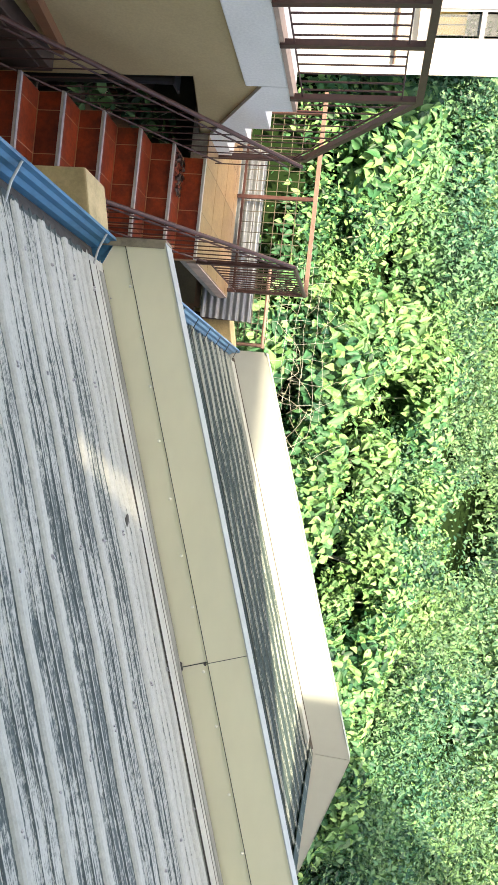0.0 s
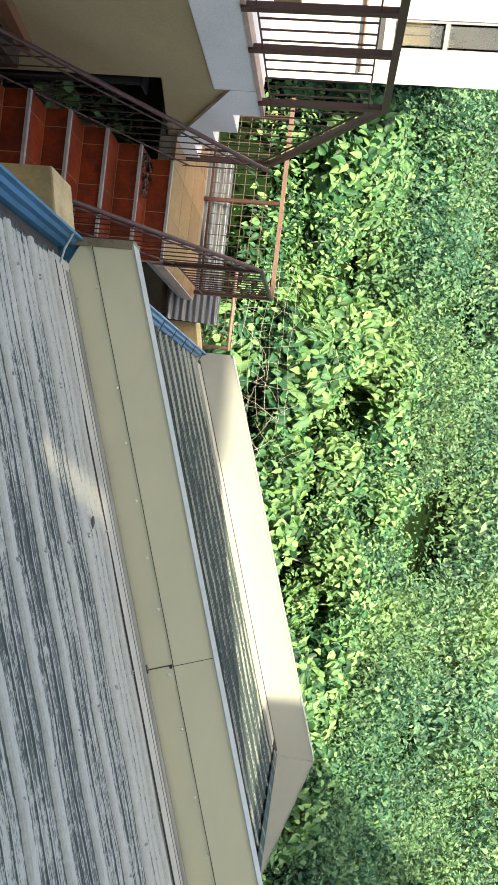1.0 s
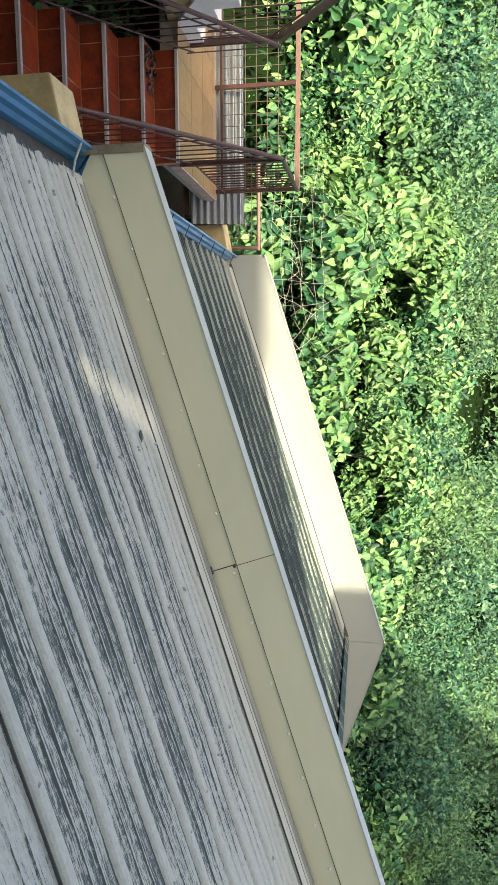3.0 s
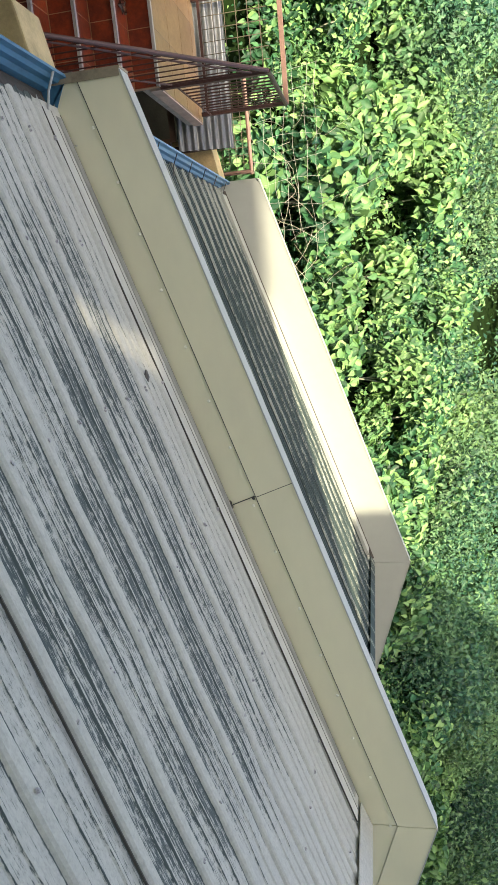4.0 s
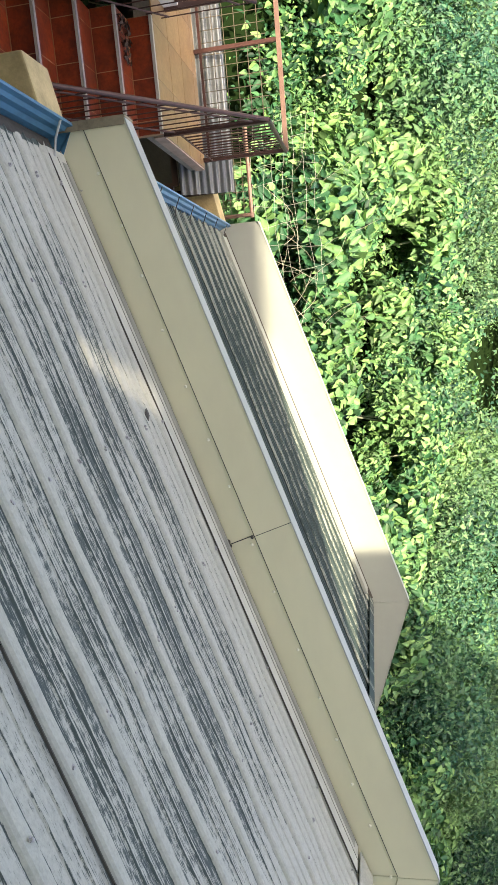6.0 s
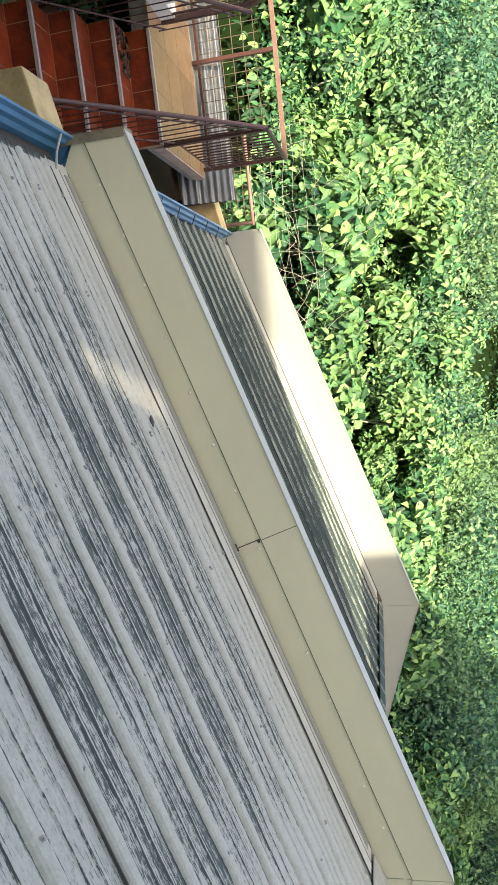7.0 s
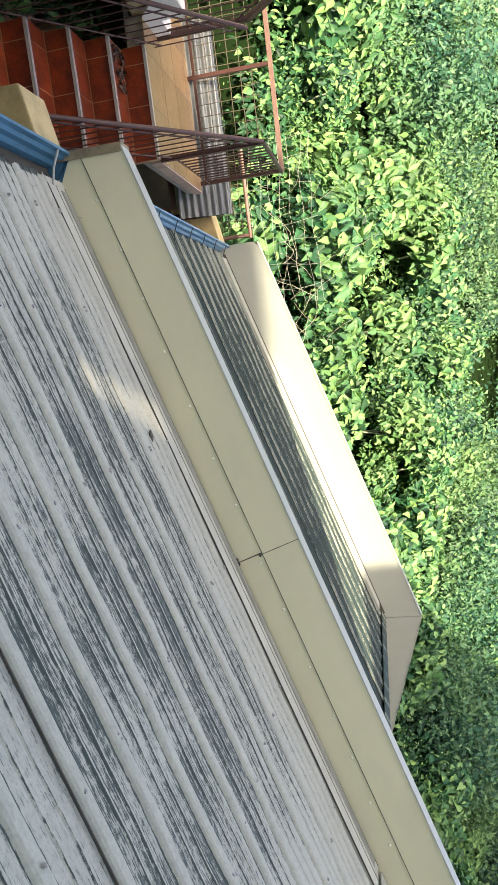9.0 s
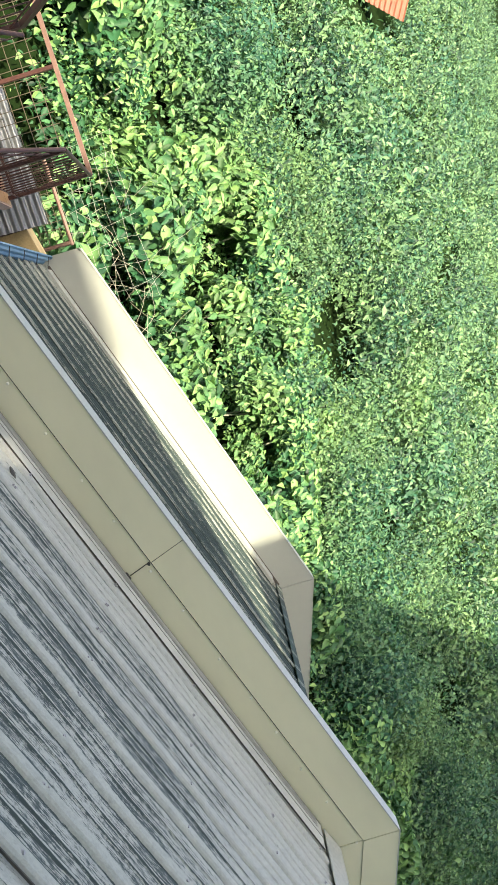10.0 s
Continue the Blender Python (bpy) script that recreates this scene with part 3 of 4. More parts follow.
def build_landing():
    ld = tagged(new("stair_landing"), "tan-tiled concrete stair landing with rough slab edge", "landing")
    bm = bmesh.new()
    # runs on unseen past its tiles to keep daylight out from below
    box(bm, -4.7, SX1, NOSE_Y + 0.055, 6.74, NOSE_Z - 0.15, NOSE_Z - 0.002, 0.002)
    part("slab", bm, M_CONC, ld)
    part("edge_plaster", one(box, SX1, SX1 + 0.012, NOSE_Y + 0.06, 6.74, NOSE_Z - 0.09, NOSE_Z - 0.004), M_PINK, ld, "bare pinkish edge render")
    x = SX1
    while x > -3.5:
        y = NOSE_Y + 0.03
        while y < 6.7:
            part("floor_tile", one(tile, max(x - 0.4, -3.6), x, y, min(y + 0.4, 6.74), NOSE_Z - 0.009, NOSE_Z), M_TAN, ld)
            y += 0.4
        x -= 0.4


build_landing()

# second flight, going up towards the eye beside the first
FX = -2.45
UP_Z = -0.737


def build_flight_2():
    st = tagged(new("upper_staircase"), "white plastered upper stair flight with stepped side", "stairs")
    steps = [(5.81, -1.345), (5.51, -1.147), (5.24, -0.945), (4.95, UP_Z)]
    poly = [(5.81, NOSE_Z)]
    for i, (y, z) in enumerate(steps):
        poly.append((y, z))
        if i < 3:
            poly.append((steps[i + 1][0], z))
    poly += [(4.60, UP_Z), (4.60, -0.92), (5.68, -1.66), (5.81, -1.66)]
    # widened out of view to keep daylight out of the space below
    bm = prism(bmesh.new(), poly, FX - 2.3, FX)
    part("flight", bm, M_WHITE, st)
    part("infill_wall", one(prism, [(4.25, -1.35), (5.74, -1.60), (5.74, -1.62), (4.58, -0.90), (4.25, -0.90)], FX - 0.12, FX - 0.03), M_PLASTER, st, "beige plastered wall under the flight")


build_flight_2()


def build_upper_slab():
    sl = structure(new("upper_floor"), "white-edged concrete floor slab of the upper landing", "floor slab")
    part("slab", one(box, FX - 2.5, FX, 0.6, 4.60, UP_Z - 0.30, UP_Z, 0.01), M_WHITE, sl)
    part("wall_below", one(box, FX - 0.27, FX - 0.02, 0.6, 4.52, GROUND, UP_Z - 0.302), M_PLASTER, sl, "shaded beige plastered wall")
    part("kerb", one(box, FX - 0.10, FX + 0.006, 0.6, 4.94, UP_Z, UP_Z + 0.03), M_PINK, sl, "bare pinkish render along the slab edge")


build_upper_slab()
# the shade under the upper slab is put into this wall's dark colour
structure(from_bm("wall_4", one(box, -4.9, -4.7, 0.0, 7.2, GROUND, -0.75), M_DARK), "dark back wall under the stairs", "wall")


# two walls added to close the view below the landing with shade-dark colour
structure(from_bm("wall_5", one(box, -4.7, -1.75, 6.60, 6.70, GROUND, NOSE_Z - 0.155), M_SHADE_CONC), "dark mossy concrete wall under the landing", "wall")
structure(from_bm("wall_6", one(box, -4.7, -0.86, 7.72, 7.82, GROUND, -1.72), M_SHADE_CONC), "dark mossy concrete retaining wall at the foot of the slope", "wall")


# railings
def railing_upper():
    r = tagged(new("upper_railing"), "brown painted steel railing on the upper landing", "railing")
    top = 0.157
    part("top_rail", one(bar, (FX, 1.2, top), (FX, 4.74, top), 0.024, square=True), M_STEEL, r)
    for y in (4.73, 4.08, 3.68, 2.9, 2.2):
        part("post", one(bar, (FX, y, UP_Z), (FX, y, top - 0.024), 0.02, square=True), M_STEEL, r)
    for z in (UP_Z + 0.09, top - 0.12):
        part("rail", one(bar, (FX, 1.2, z), (FX, 4.73, z), 0.006), M_STEEL, r)
    y = 4.62
    while y > 1.3:
        part("baluster", one(bar, (FX, y, UP_Z + 0.09), (FX, y, top - 0.12), 0.007, 6), M_STEEL, r)
        y -= 0.105
    # sloping part down the flight
    a, b = Vector((FX, 4.73, top)), Vector((FX, 5.78, -0.72))
    part("sloping_rail", one(bar, a, b, 0.022, square=True), M_STEEL, r)
    part("sloping_rail", one(bar, a + Vector((0, 0, -0.1)), b + Vector((0, 0, -0.10)), 0.008), M_STEEL, r)
    part("post", one(bar, (FX, 5.78, NOSE_Z), (FX, 5.78, -0.70), 0.02, square=True), M_STEEL, r)
    for k in range(1, 10):
        p = a.lerp(b, k / 10)
        part("baluster", one(bar, (p.x, p.y, p.z - 0.72), (p.x, p.y, p.z - 0.1), 0.006, 6), M_STEEL, r)
    return r


def railing_flight(name, x, y0, z0, y1, z1, label, base):
    r = tagged(new(name), label, "railing")
    a, b = Vector((x, y0, z0)), Vector((x, y1, z1))
    part("handrail", one(bar, a, b, 0.0165, 10), M_STEEL, r)
    part("rail", one(bar, a + Vector((0, 0, -0.12)), b + Vector((0, 0, -0.12)), 0.007), M_STEEL, r)
    part("rail", one(bar, a + Vector((0, 0, -base + 0.08)), b + Vector((0, 0, -base + 0.08)), 0.007), M_STEEL, r)
    n = int((y1 - y0) / 0.105)
    for k in range(n + 1):
        p = a.lerp(b, k / n)
        part("baluster", one(bar, (x, p.y, p.z - base + 0.02), (x, p.y, p.z - 0.02), 0.0048, 6), M_STEEL, r)
    return r


railing_upper()
railing_flight("stair_railing", -2.25, 3.3, -2.44, 5.45, -0.69, "dark brown steel stair railing with round handrail", 0.74)
railing_flight("stair_railing", -1.42, 3.7, -2.03, 5.38, -0.655, "dark brown steel stair railing beside the gutter", 0.80)


def landing_rails():
    r = tagged(new("landing_railing"), "brown steel side railing of the landing", "railing")
    a, b = Vector((-1.42, 5.38, -0.655)), Vector((-1.48, 6.72, -0.68))
    part("handrail", one(bar, a, b, 0.018, 10), M_STEEL, r)
    part("bottom_rail", one(bar, a + Vector((0, 0, -0.70)), b + Vector((0, 0, -0.70)), 0.008), M_STEEL, r)
    part("post", one(bar, (-1.42, 5.40, NOSE_Z), (-1.42, 5.40, -0.66), 0.018, square=True), M_STEEL, r)
    for k in range(1, 12):
        p = a.lerp(b, k / 12)
        part("baluster", one(bar, (p.x, p.y, p.z - 0.70), (p.x, p.y, p.z), 0.006, 6), M_STEEL, r)
    m = tagged(new("mesh_railing"), "rusty steel railing with welded wire mesh on the landing edge", "railing")
    ym, zt = 6.72, -0.675
    part("top_rail", one(bar, (-1.48, ym, zt), (-3.5, ym, zt), 0.020, square=True), M_RUST, m)
    part("bottom_rail", one(bar, (-1.48, ym, NOSE_Z + 0.06), (-3.5, ym, NOSE_Z + 0.06), 0.012, square=True), M_STEEL, m)
    for x in (-1.49, -2.44, -3.3):
        part("post", one(bar, (x, ym, NOSE_Z), (x, ym, zt - 0.02), 0.017, square=True), M_STEEL, m)
    x = -1.56
    while x > -3.4:
        part("mesh_wire", one(bar, (x, ym, NOSE_Z + 0.06), (x, ym, zt - 0.12), 0.0035, 5), M_WIRE, m)
        x -= 0.105
    for k in range(6):
        z = NOSE_Z + 0.08 + k * 0.105
        part("mesh_wire", one(bar, (-1.49, ym, z), (-3.4, ym, z), 0.0035, 5), M_WIRE, m)
    f = tagged(new("wire_fence"), "rusty pipe and wire mesh fence beside the overgrown slope", "fence")
    zt = -1.19
    part("top_rail", one(bar, (-1.05, 7.62, zt), (-2.0, 7.62, zt), 0.02, 8), M_RUST, f)
    part("post", one(bar, (-1.08, 7.62, -2.6), (-1.08, 7.62, zt), 0.02, 8), M_RUST, f)
    x = -1.1
    while x > -2.0:
        part("mesh_wire", one(bar, (x, 7.62, -2.0), (x, 7.62, zt), 0.003, 5), M_WIRE, f)
        x -= 0.075
    for k in range(8):
        part("mesh_wire", one(bar, (-1.08, 7.62, zt - 0.075 * (k + 1)), (-2.0, 7.62, zt - 0.075 * (k + 1)), 0.003, 5), M_WIRE, f)


landing_rails()


def build_awning():
    a = tagged(new("awning_roof"), "small galvanised corrugated awning sheet below the landing", "awning")
    bm = bmesh.new()
    n = 84
    x0, x1 = -3.1, -1.2
    ya, za, yb, zb = 6.72, -1.72, 7.20, -1.27
    ln = math.hypot(yb - ya, zb - za)
    ny, nz = -(zb - za) / ln, (yb - ya) / ln
    rows = []
    for i in range(n + 1):
        u = i / n
        h = 0.013 * math.sin(2 * math.pi * u * ln / 0.083)
        rows.append([bm.verts.new((x, ya + (yb - ya) * u + ny * h, za + (zb - za) * u + nz * h)) for x in (x0, x1 - 0.06 * u)])
    for r0, r1 in zip(rows, rows[1:]):
        bm.faces.new((r0[0], r0[1], r1[1], r1[0]))
    bmesh.ops.solidify(bm, geom=bm.faces[:], thickness=0.003)
    part("corrugated_sheet", bm, M_GALV, a)
    part("purlin", one(box, x0, x1 - 0.1, 6.74, 6.78, -1.80, -1.74), M_DARK, a, "dark timber purlin")
    part("purlin", one(box, x0, x1 - 0.1, 7.18, 7.22, -1.38, -1.32), M_DARK, a, "dark timber purlin")
    for x in (x0 + 0.1, x1 - 0.1):
        part("post", one(box, x - 0.03, x + 0.03, 6.74, 6.80, GROUND, -1.80), M_DARK, a)
        part("post", one(box, x - 0.03, x + 0.03, 7.17, 7.23, GROUND, -1.38), M_DARK, a)


build_awning()


# neighbouring white house with a sliding window
def build_white_house():
    h = tagged(new("white_house"), "sunlit white plastered neighbouring house with sliding window", "house")
    h.matrix_world = pose(-4.19, 7.62, 0, 0, 0, 31)
    wx0, wx1, wz0, wz1 = -0.62, -0.32, 0.22, 1.6
    part("front_wall", one(box, -6, wx0, 0, 0.18, GROUND, 1.9), M_HOUSE, h)
    part("front_wall", one(box, wx1, 0, 0, 0.18, GROUND, 1.9), M_HOUSE, h)
    part("front_wall", one(box, wx0, wx1, 0, 0.18, GROUND, wz0), M_HOUSE, h)
    part("front_wall", one(box, wx0, wx1, 0, 0.18, wz1, 1.9), M_HOUSE, h)
    part("side_wall", one(box, -0.18, 0, 0.18, 6, GROUND, 1.9), M_HOUSE, h)
    part("side_wall", one(box, -6, -5.82, 0.18, 6, GROUND, 1.9), M_HOUSE, h)
    part("back_wall", one(box, -5.82, -0.18, 5.82, 6, GROUND, 1.9), M_HOUSE, h)
    part("roof", one(box, -6.2, 0.1, -0.15, 6.2, 1.9, 2.0), M_GALV, h, "grey metal roof")
    win = new("window")
    win.parent = h
    part("sill", one(box, wx0 - 0.05, wx1 + 0.04, -0.05, 0.02, wz0 - 0.06, wz0), M_HOUSE, win)
    for z in (wz0, 0.80, wz1 - 0.05):
        part("frame", one(box, wx0, wx1, 0.03, 0.09, z, z + 0.05), M_ALU, win)
    for x in (wx0, wx1 - 0.03):
        part("frame", one(box, x, x + 0.03, 0.025, 0.095, wz0 + 0.05, wz1 - 0.05), M_ALU, win)
    for a, b in ((wz0 + 0.05, 0.80), (0.85, wz1 - 0.05)):
        part("pane", one(box, wx0 + 0.05, wx1 - 0.05, 0.05, 0.056, a, b), M_GLASS, win)
    blind = tagged(new("window_blind"), "yellow wooden blind behind the window glass", "blind")
    blind.matrix_world = h.matrix_world
    part("panel", one(box, wx0, wx1 - 0.06, 0.20, 0.22, wz0 + 0.12, 0.66), M_CURTAIN, blind)
    for x in (wx0 + 0.06, wx0 + 0.14):
        part("slat", one(box, x, x + 0.012, 0.185, 0.20, wz0 + 0.12, 0.66), M_DARK, blind)
    pipe = tagged(new("wall_pipe"), "thin brown pipe clipped along the white house wall", "pipe")
    pipe.matrix_world = h.matrix_world
    part("tube", one(bar, (-3.0, -0.02, -0.06), (-0.10, -0.02, -0.06), 0.017, 8), M_RUST, pipe)
    for x in (-2.4, -1.2, -0.3):
        part("clip", one(box, x, x + 0.02, -0.042, 0.0, -0.085, -0.035), M_ALU, pipe)


build_white_house()


# unseen building behind the eye, its outline fitted to the shade on the roofs: a low hipped wing and a steep-roofed
# tall one;
# a slanting slatted slot in the wing is added to throw a patch of sun on the near roof
def build_tower():
    b = tagged(new("apartment_building"), "tall plastered apartment building standing beside the roof", "building")
    ya, yb = -0.78, -0.70
    # opening added only to shape the light patch on the near roof
    slot = [(0.66, 3.02), (0.80, 2.98), (1.30, 3.98), (1.14, 4.06)]
    wing = [(-16, 7.6), (-1.0, 7.6), (0.55, 8.92), (1.75, 8.92), (4.33, 7.42)]
    lx = 0.66
    part("facade", one(prism, [(-16, GROUND), (lx, GROUND), slot[0], slot[3], (1.14, 8.92), (0.55, 8.92), (-1.0, 7.6), (-16, 7.6)], ya, yb, "y"), M_HOUSE, b)
    part("facade", one(prism, [(lx, GROUND), (4.33, GROUND), wing[4], wing[3], (1.14, 8.92), slot[3], slot[2], slot[1], slot[0]], ya, yb, "y"), M_HOUSE, b)
    part("facade", one(prism, [(4.33, GROUND), (60, GROUND), (60, 60), (34.9, 60), (4.33, 10.2)], ya, yb, "y"), M_HOUSE, b)
    for (x0, z0), (x1, z1) in zip(wing, wing[1:]):
        part("eave", one(bar, (x0, -0.86, z0 - 0.05), (x1, -0.86, z1 - 0.05), 0.05, square=True), M_WHITE, b)
    # slats added across the slot to weaken and soften that patch of light
    for k in range(24):
        u = (k + 0.3) / 24
        x, z = 0.66 + 0.48 * u, 3.02 + 1.04 * u
        part("vent_slat", one(box, x - 0.01, x + 0.17, ya + 0.02, ya + 0.024, z - 0.016, z + 0.016), M_WHITE, b)


build_tower()


# far orange roof on the slope
def far_roof():
    r = tagged(new("hillside_shed"), "orange ribbed metal shed roof among the bushes", "shed")
    p0, along, across = Vector((-9.0, 28.0, 8.7)), Vector((-0.86, 0.1, 0.50)), Vector((0.35, 0.55, 0.76))
    up = along.cross(across).normalized()
    if up.y > 0:
        up = -up
    bm = bmesh.new()
    n = 48
    rows = []
    for v in (0.0, 4.5):
        rows.append([bm.verts.new(p0 + along * v + across * (2.2 * i / n) + up * (0.05 if i % 6 in (0, 1) else 0.0)) for i in range(n + 1)])
    for i in range(n):
        bm.faces.new((rows[0][i], rows[0][i + 1], rows[1][i + 1], rows[1][i]))
    bmesh.ops.solidify(bm, geom=bm.faces[:], thickness=0.01)
    part("roof", bm, M_ORANGE, r)
    bm = bmesh.new()
    bar(bm, p0 + Vector((-0.2, -0.05, -0.25)), p0 + along * 4.5 + Vector((-0.2, -0.05, -0.25)), 0.12, square=True)
    part("fascia", bm, M_HOUSE, r, "white fascia board")
    part("wall", one(box, -13.0, -9.5, 28.6, 30.5, 5.0, 8.0), M_GALV, r, "grey sheet wall")


far_roof()


# things under the stairs and slab
def under_stairs():
    c = tagged(new("timber_cabinet"), "dark brown timber cabinet against the beige wall", "cabinet")
    part("body", one(box, FX - 0.12, FX + 0.10, 2.6, 4.28, GROUND, -2.30, 0.01), M_DARK, c)
    bm = bmesh.new()
    bar(bm, (FX + 0.02, 3.3, -2.08), (FX + 0.02, 4.15, -2.20), 0.035, square=True)
    part("top_board", bm, M_WOOD, c, "worn orange-brown top board")
    for k in range(4):
        part("slat", one(box, FX + 0.102, FX + 0.115, 2.7 + 0.4 * k, 3.0 + 0.4 * k, -3.4, -2.36), M_DARK, c)
    p = tagged(new("steel_post"), "dark round steel post under the upper slab", "post")
    part("shaft", one(bar, (FX - 0.1, 4.72, GROUND), (FX - 0.1, 4.72, -1.58), 0.035, 10), M_BLACK, p)
    part("cap_plate", one(box, FX - 0.17, FX - 0.03, 4.65, 4.79, -1.58, -1.565), M_BLACK, p)
    s = tagged(new("storage_shelf"), "dark timber shelf under the stair slab", "shelf")
    part("board", one(box, FX - 1.3, FX - 0.3, 4.75, 5.4, -2.02, -1.98), M_DARK, s)
    for x in (FX - 1.25, FX - 0.35):
        part("leg", one(box, x, x + 0.05, 4.8, 4.85, GROUND, -2.02), M_DARK, s)
        part("leg", one(box, x, x + 0.05, 5.3, 5.35, GROUND, -2.02), M_DARK, s)
    b = tagged(new("plastic_basin"), "blue plastic basin on the dark shelf", "basin")
    bm = bmesh.new()
    prof = [(0.13, 0.0), (0.19, 0.13), (0.205, 0.135), (0.205, 0.142), (0.183, 0.138), (0.125, 0.008)]
    rings = [[bm.verts.new((FX - 0.62 + r * math.cos(2 * math.pi * k / 20), 5.0 + r * math.sin(2 * math.pi * k / 20), -1.98 + z)) for k in range(20)] for r, z in prof]
    for a, c2 in zip(rings, rings[1:]):
        for k in range(20):
            bm.faces.new((a[k], a[(k + 1) % 20], c2[(k + 1) % 20], c2[k]))
    bm.faces.new(rings[0][::-1])
    bm.faces.new(rings[-1])
    part("bowl", bm, M_BLUEP, b)
    t = tagged(new("paint_tin"), "pale metal paint tin on the dark shelf", "tin")
    part("tin_body", one(bar, (FX - 0.95, 5.0, -1.98), (FX - 0.95, 5.0, -1.80), 0.08, 16), M_ALU, t)
    part("lid", one(bar, (FX - 0.95, 5.0, -1.80), (FX - 0.95, 5.0, -1.79), 0.084, 16), M_WHITE, t)
    rng = np.random.default_rng(3)
    for k, (x, y, z) in enumerate(((FX - 0.12, 5.0, -2.55), (FX - 0.22, 5.35, -2.35), (FX - 0.15, 5.62, -2.2))):
        q = tagged(new("potted_plant"), "green leafy potted plant beside the stairs", "plant", "potted plants by the stairs")
        bm = bmesh.new()
        rr = [[bm.verts.new((x + r * math.cos(2 * math.pi * a / 14), y + r * math.sin(2 * math.pi * a / 14), zz)) for a in range(14)] for r, zz in ((0.08, z - 0.2), (0.12, z), (0.105, z), (0.10, z - 0.02))]
        for a, c2 in zip(rr, rr[1:]):
            for i in range(14):
                bm.faces.new((a[i], a[(i + 1) % 14], c2[(i + 1) % 14], c2[i]))
        bm.faces.new(rr[0][::-1])
        bm.faces.new(rr[-1])
        part("pot", bm, M_PINK if k else M_BLACK, q)
        part("stand", one(box, x - 0.1, x + 0.1, y - 0.1, y + 0.1, GROUND, z - 0.2), M_CONC, q)
        pos, way = dome(rng, 46, 0.20, 0.42)
        lv = new("foliage", leaf_mesh("foliage", pos + (x, y, z), way, rng.uniform(0.06, 0.14, 46), rng, 0.6, M_LEAF2))
        lv.parent = q
        bm = bmesh.new()
        for s2 in range(5):
            a = rng.uniform(0, 6.28)
            bar(bm, (x, y, z - 0.02), (x + 0.12 * math.cos(a), y + 0.12 * math.sin(a), z + 0.3), 0.004, 5)
        part("stems", bm, M_STEM, q)


# dry vines and a broad banana leaf beside the fence
def build_vines():
    rng = random.Random(9)
    cu = bpy.data.curves.new("dry_vines", "CURVE")
    cu.dimensions, cu.bevel_depth, cu.bevel_resolution = "3D", 0.0022, 1
    for k in range(42):
        x, y = rng.uniform(-1.9, 0.6), rng.uniform(8.0, 8.7)
        z = hill(x, max(y, 8.5)) + rng.uniform(0.3, 0.9)
        d = Vector((rng.uniform(-1, 1), rng.uniform(-0.4, 0.4), rng.uniform(-0.9, 0.7))).normalized()
        sp = cu.splines.new("POLY")
        sp.points.add(7)
        p = Vector((x, y, z))
        for i in range(8):
            sp.points[i].co = (*p, 1)
            d = (d + Vector((rng.uniform(-0.35, 0.35), rng.uniform(-0.2, 0.2), rng.uniform(-0.45, 0.25)))).normalized()
            p = p + 0.11 * d
    cu.materials.append(M_STEM)
    tmp = bpy.data.objects.new("dry_vines", cu)
    me = bpy.data.meshes.new_from_object(tmp)
    bpy.data.objects.remove(tmp)
    tagged(new("dry_vines", me), "tangle of pale dry vine stems over the slope edge", "vines", kind="stuff")
    pl = tagged(new("banana_plant"), "young banana plant with broad green leaves beside the fence", "plant")
    part("stem", one(bar, (-1.1, 8.15, -2.6), (-1.12, 8.15, -1.35), 0.05, 8), M_STEM, pl)
    for a, ln, lean in ((-60, 0.62, 0.35), (15, 0.7, 0.5), (70, 0.55, 0.25), (150, 0.6, 0.4)):
        bm = bmesh.new()
        ca, sa = math.cos(radians(a)), math.sin(radians(a))
        rows = []
        for i in range(9):
            u = i / 8
            w = 0.15 * math.sin(math.pi * min(1, u * 0.93 + 0.05)) ** 0.6
            r, h = ln * u, 0.45 * u - lean * u * u
            base = Vector((-1.12 + r * ca, 8.15 + r * sa, -1.35 + h))
            sd = Vector((-sa, ca, 0.0))
            rows.append([bm.verts.new(base + sd * w + Vector((0, 0, 0.03))), bm.verts.new(base), bm.verts.new(base - sd * w + Vector((0, 0, 0.03)))])
        for r0, r1 in zip(rows, rows[1:]):
            bm.faces.new((r0[0], r0[1], r1[1], r1[0]))
            bm.faces.new((r0[1], r0[2], r1[2], r1[1]))
        part("leaf", bm, M_LEAF, pl)


def build_net():
    rng = random.Random(31)
    net = tagged(new("plant_net"), "pale thin string net hung along the overgrown slope edge", "net")
    def strand(pts):
        bm = bmesh.new()
        for a, b in zip(pts, pts[1:]):
            bar(bm, a, b, 0.0014, 4)
        part("strand", bm, M_STRING, net)
    for k in range(7):
        z, ph = -1.12 + 0.11 * k + rng.uniform(-0.02, 0.02), rng.uniform(0, 6)
        strand([(-2.1 + 0.2 * i, 7.80 + 0.03 * math.sin(i + ph), z - 0.05 * math.sin(math.pi * i / 9) + 0.018 * math.sin(1.7 * i + ph)) for i in range(10)])
    for k in range(8):
        x, ph = -2.05 + 0.22 * k + rng.uniform(-0.03, 0.03), rng.uniform(0, 6)
        strand([(x + 0.03 * math.sin(i + ph), 7.80 + 0.02 * math.sin(2 * i + ph), -1.2 + 0.15 * i) for i in range(6)])


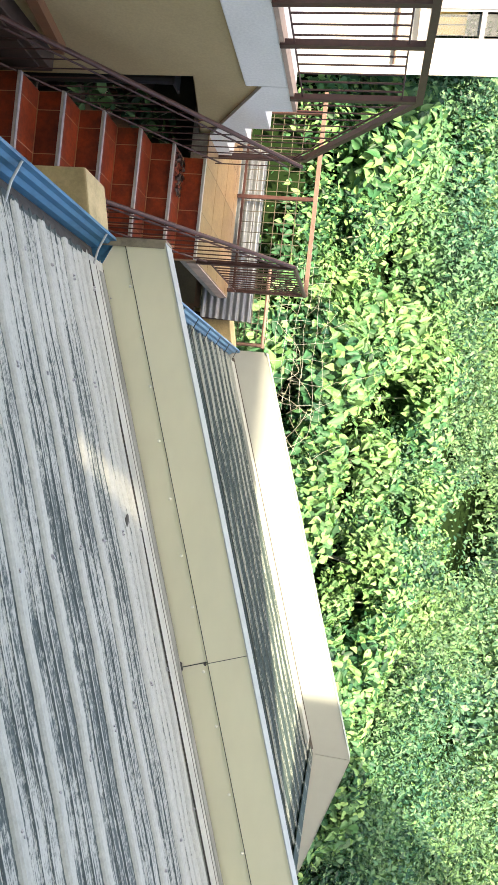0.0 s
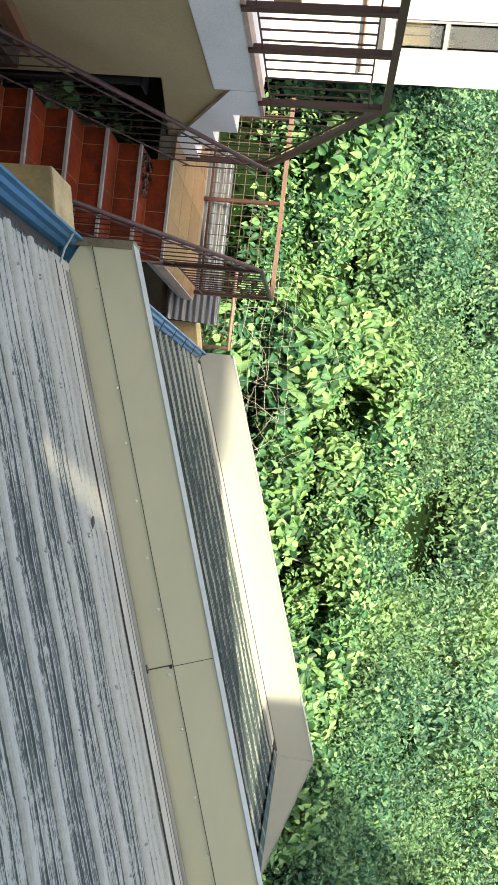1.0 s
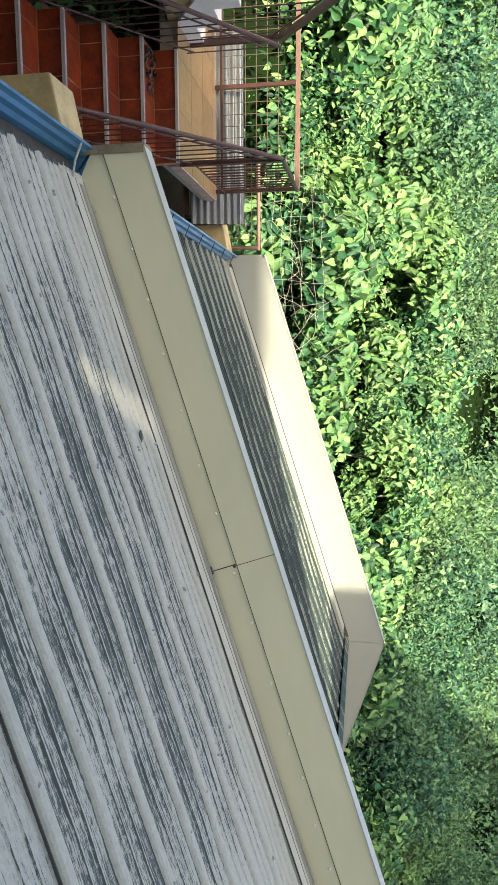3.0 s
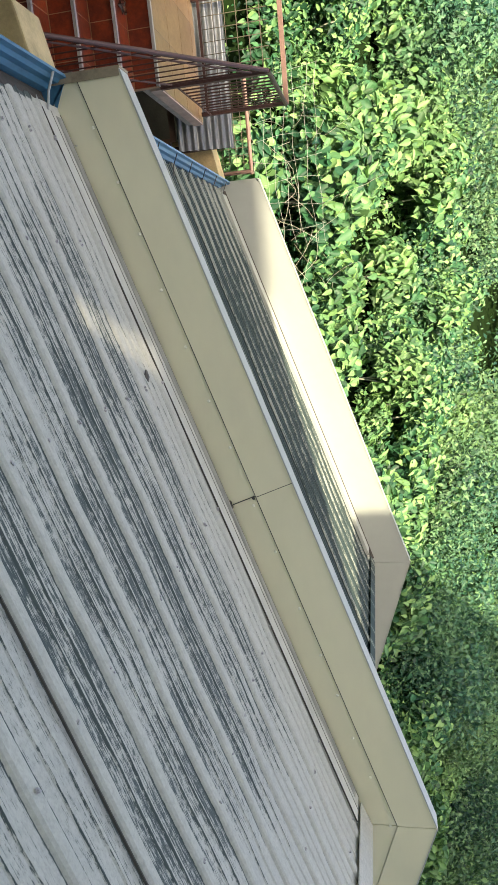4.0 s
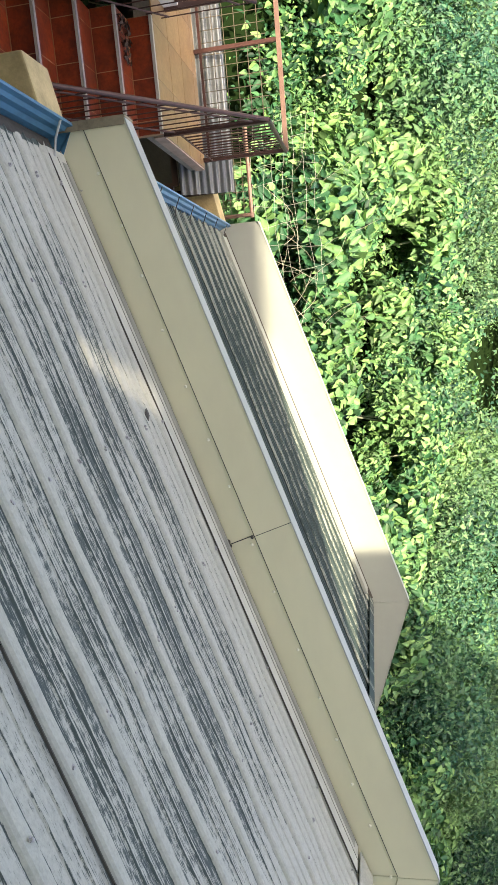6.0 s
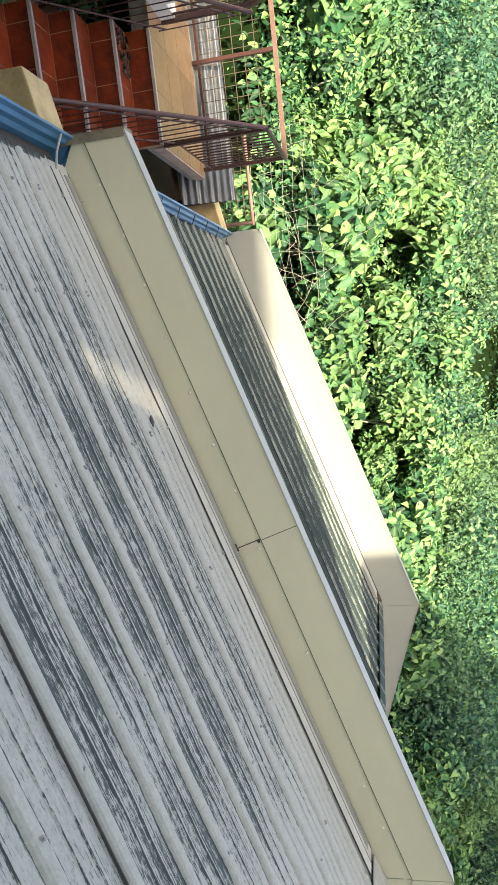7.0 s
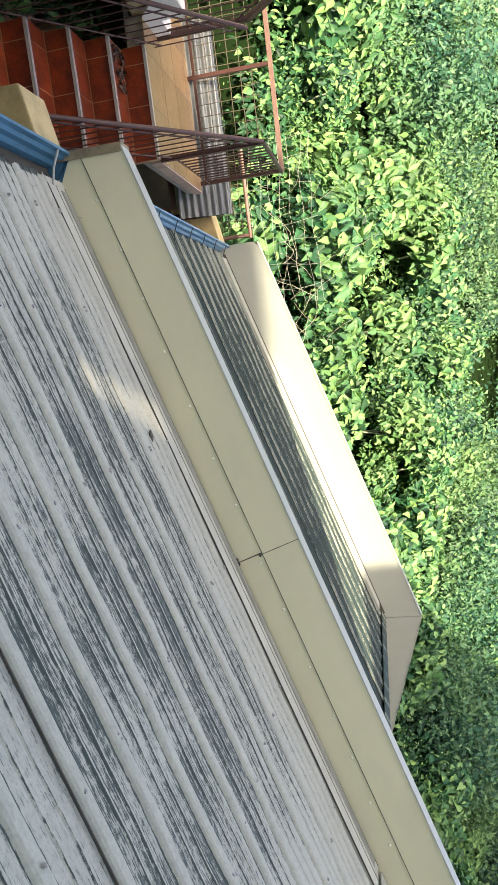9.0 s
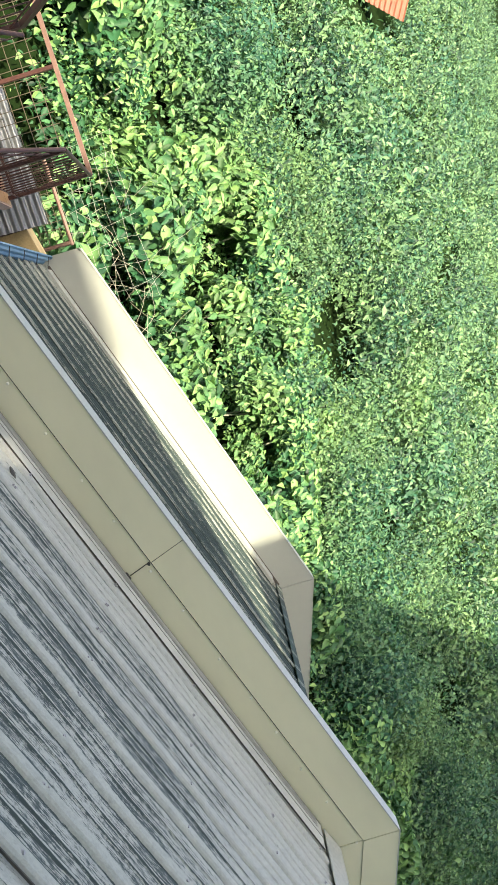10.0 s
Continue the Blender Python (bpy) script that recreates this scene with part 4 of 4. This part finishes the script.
def build_litter():
    rng = np.random.default_rng(21)
    n = 90
    pos = np.stack([-2.20 + 0.30 * rng.random(n) ** 1.6, NOSE_Y - 0.21 + 0.20 * rng.random(n), NOSE_Z - RISE + 0.006 + 0.02 * rng.random(n)], 1)
    me = leaf_mesh("leaf_litter", pos, np.tile((0.0, 0.0, 1.0), (n, 1)), rng.uniform(0.025, 0.06, n), rng, 0.3, M_DARK)
    tagged(new("leaf_litter", me), "dark dead leaves gathered on the top stair tread", "leaf litter", kind="stuff")


# vegetation
def surface(x, y):
    return np.array([hill(a, b) for a, b in zip(x, y)])


def dome(rng, n, radius, height):
    """Leaf places on and in a low mound, and the way each faces."""
    a, u = rng.uniform(0, 2 * math.pi, n), np.sqrt(rng.random(n))
    depth = 1 - 0.6 * rng.random(n) ** 1.5
    x, y = radius * u * np.cos(a) * depth, radius * u * np.sin(a) * depth
    z = height * np.sqrt(np.clip(1.05 - u ** 2, 0, 1)) * depth
    way = np.stack([x / radius * 0.9, y / radius * 0.8 - 0.6, np.full(n, 0.65)], 1)
    return np.stack([x, y, z], 1), way


def leaf_mesh(name, pos, way, size, rng, spread, mat, fine=False):
    n = len(pos)
    shape = np.array([(0, 0, 0), (0.30, 0.20, 0.09), (0.33, 0.50, 0.07), (0.16, 0.80, 0.0), (0, 1.05, -0.16), (-0.16, 0.80, 0.0), (-0.33, 0.50, 0.07), (-0.30, 0.20, 0.09)])
    nrm = way + spread * rng.normal(size=(n, 3))
    nrm /= np.linalg.norm(nrm, axis=1)[:, None]
    tip = 0.8 * rng.normal(size=(n, 3)) + np.array((0.0, -0.35, -0.8))
    tip -= nrm * (tip * nrm).sum(1)[:, None]
    tip /= np.linalg.norm(tip, axis=1)[:, None]
    side = np.cross(tip, nrm)
    wide = rng.uniform(0.62, 0.95, n)[:, None, None]
    if fine:
        shape = shape[[0, 2, 4, 6]]
    k = len(shape)
    co = pos[:, None, :] + size[:, None, None] * (wide * shape[None, :, 0:1] * side[:, None] + (shape[None, :, 1:2] - 0.4) * tip[:, None] + shape[None, :, 2:3] * nrm[:, None])
    me = bpy.data.meshes.new(name)
    me.vertices.add(k * n)
    me.vertices.foreach_set("co", co.astype(np.float32).ravel())
    order = np.array([0, 1, 2, 0, 2, 3] if fine else [0, 1, 2, 3, 4, 0, 4, 5, 6, 7])
    idx = (np.arange(n)[:, None] * k + order[None]).ravel()
    me.loops.add(len(idx))
    me.loops.foreach_set("vertex_index", idx.astype(np.int32))
    me.polygons.add(2 * n)
    me.polygons.foreach_set("loop_start", np.arange(0, len(idx), len(order) // 2, dtype=np.int32))
    me.update()
    me.materials.append(mat)
    return me


def gap(x, y):
    """Below about -0.15 the slope is bare and dark."""
    g = noise.noise((x * 0.6, y * 0.6, 5.0)) * 0.55 + 0.35 * noise.noise((x * 1.7, y * 1.7, 8.0)) + 0.12
    for hx, hy, r in HOLLOWS:
        g -= 0.9 * math.exp(-((x - hx) ** 2 + (y - hy) ** 2) / (r * r))
    return g


def clump(x, y):
    return noise.noise((x * 0.33, y * 0.33, 21.0)) + 0.4 * noise.noise((x * 0.9, y * 0.9, 4.0))


def build_shrubs():
    """Broad-leaved creeper mounds near the roofs, each a thing of its own."""
    rng = np.random.default_rng(11)
    kinds = []
    for k in range(8):
        pos, way = dome(rng, 460, 0.55, 0.75)
        size = rng.uniform(0.075, 0.17, 460) * (0.85 + 0.04 * k)
        sh = tagged(new("creeper_mound"), "dense mound of broad pointed green creeper leaves on the slope", "shrub", "creeper mounds on the slope")
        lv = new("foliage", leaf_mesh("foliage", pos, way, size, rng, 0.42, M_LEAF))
        lv.parent = sh
        part("stem", one(bar, (0, 0, -0.4), (0.06, -0.03, 0.4), 0.012, 6), M_STEM, sh)
        kinds.append(sh)
    count = 0
    while count < 290:
        x, y = rng.uniform(-7.5, 10.5), 8.35 + 6.4 * rng.random() ** 1.25
        if gap(x, y) < -0.12 or (x < -4.3 and y < 9.5) or (x < -1.7 and y < 9.2):
            continue
        m = pose(x, y, hill(x, y) + 0.1 + rng.uniform(-0.15, 0.2) + 0.55 * noise.noise((x * 0.75, y * 0.75, 2.0)), rng.uniform(-14, 14), rng.uniform(-14, 14), rng.uniform(-40, 40))
        s = rng.uniform(0.75, 1.35)
        m = m @ Matrix.Diagonal((s, s, s, 1))
        if count < 8:
            kinds[count].matrix_world = m
        else:
            c = copy_thing(kinds[count % 8], m)
            c.matrix_world = m
        count += 1


def build_vegetation():
    rng = np.random.default_rng(5)
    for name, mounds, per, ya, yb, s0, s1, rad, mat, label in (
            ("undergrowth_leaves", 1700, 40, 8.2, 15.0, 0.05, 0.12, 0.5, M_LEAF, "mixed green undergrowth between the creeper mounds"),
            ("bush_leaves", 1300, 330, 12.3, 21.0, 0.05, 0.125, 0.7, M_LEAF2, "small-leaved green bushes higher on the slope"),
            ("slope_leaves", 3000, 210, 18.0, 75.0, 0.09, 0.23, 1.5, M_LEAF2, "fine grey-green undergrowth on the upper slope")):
        cy = ya + (yb - ya) * rng.random(mounds) ** 1.3
        cx = rng.uniform(-0.75, 1.1, mounds) * cy
        cz = surface(cx, cy)
        ps, ws, ss = [], [], []
        for a, b, c in zip(cx, cy, cz):
            r = rad * rng.uniform(0.5, 1.7)
            if (yb > 16 and clump(a, b) < (-0.06 if yb < 30 else -0.14)) or (-14 < a < -6.8 and 22.5 < b < 31):
                continue
            p, w = dome(rng, per, r, min(r * rng.uniform(0.8, 2.6), 0.5 if yb < 16 else 2.3))
            p[:, 2] += 0.36 * p[:, 1]
            ps.append(p + (a, b, c))
            ws.append(w)
            ss.append(rng.uniform(s0, s1, per) * rng.uniform(0.6, 1.45))
        pos, way, size = np.concatenate(ps), np.concatenate(ws), np.concatenate(ss)
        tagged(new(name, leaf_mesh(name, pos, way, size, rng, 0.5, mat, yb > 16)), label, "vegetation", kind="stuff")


under_stairs()
build_vines()
build_litter()
build_net()
build_shrubs()
build_vegetation()
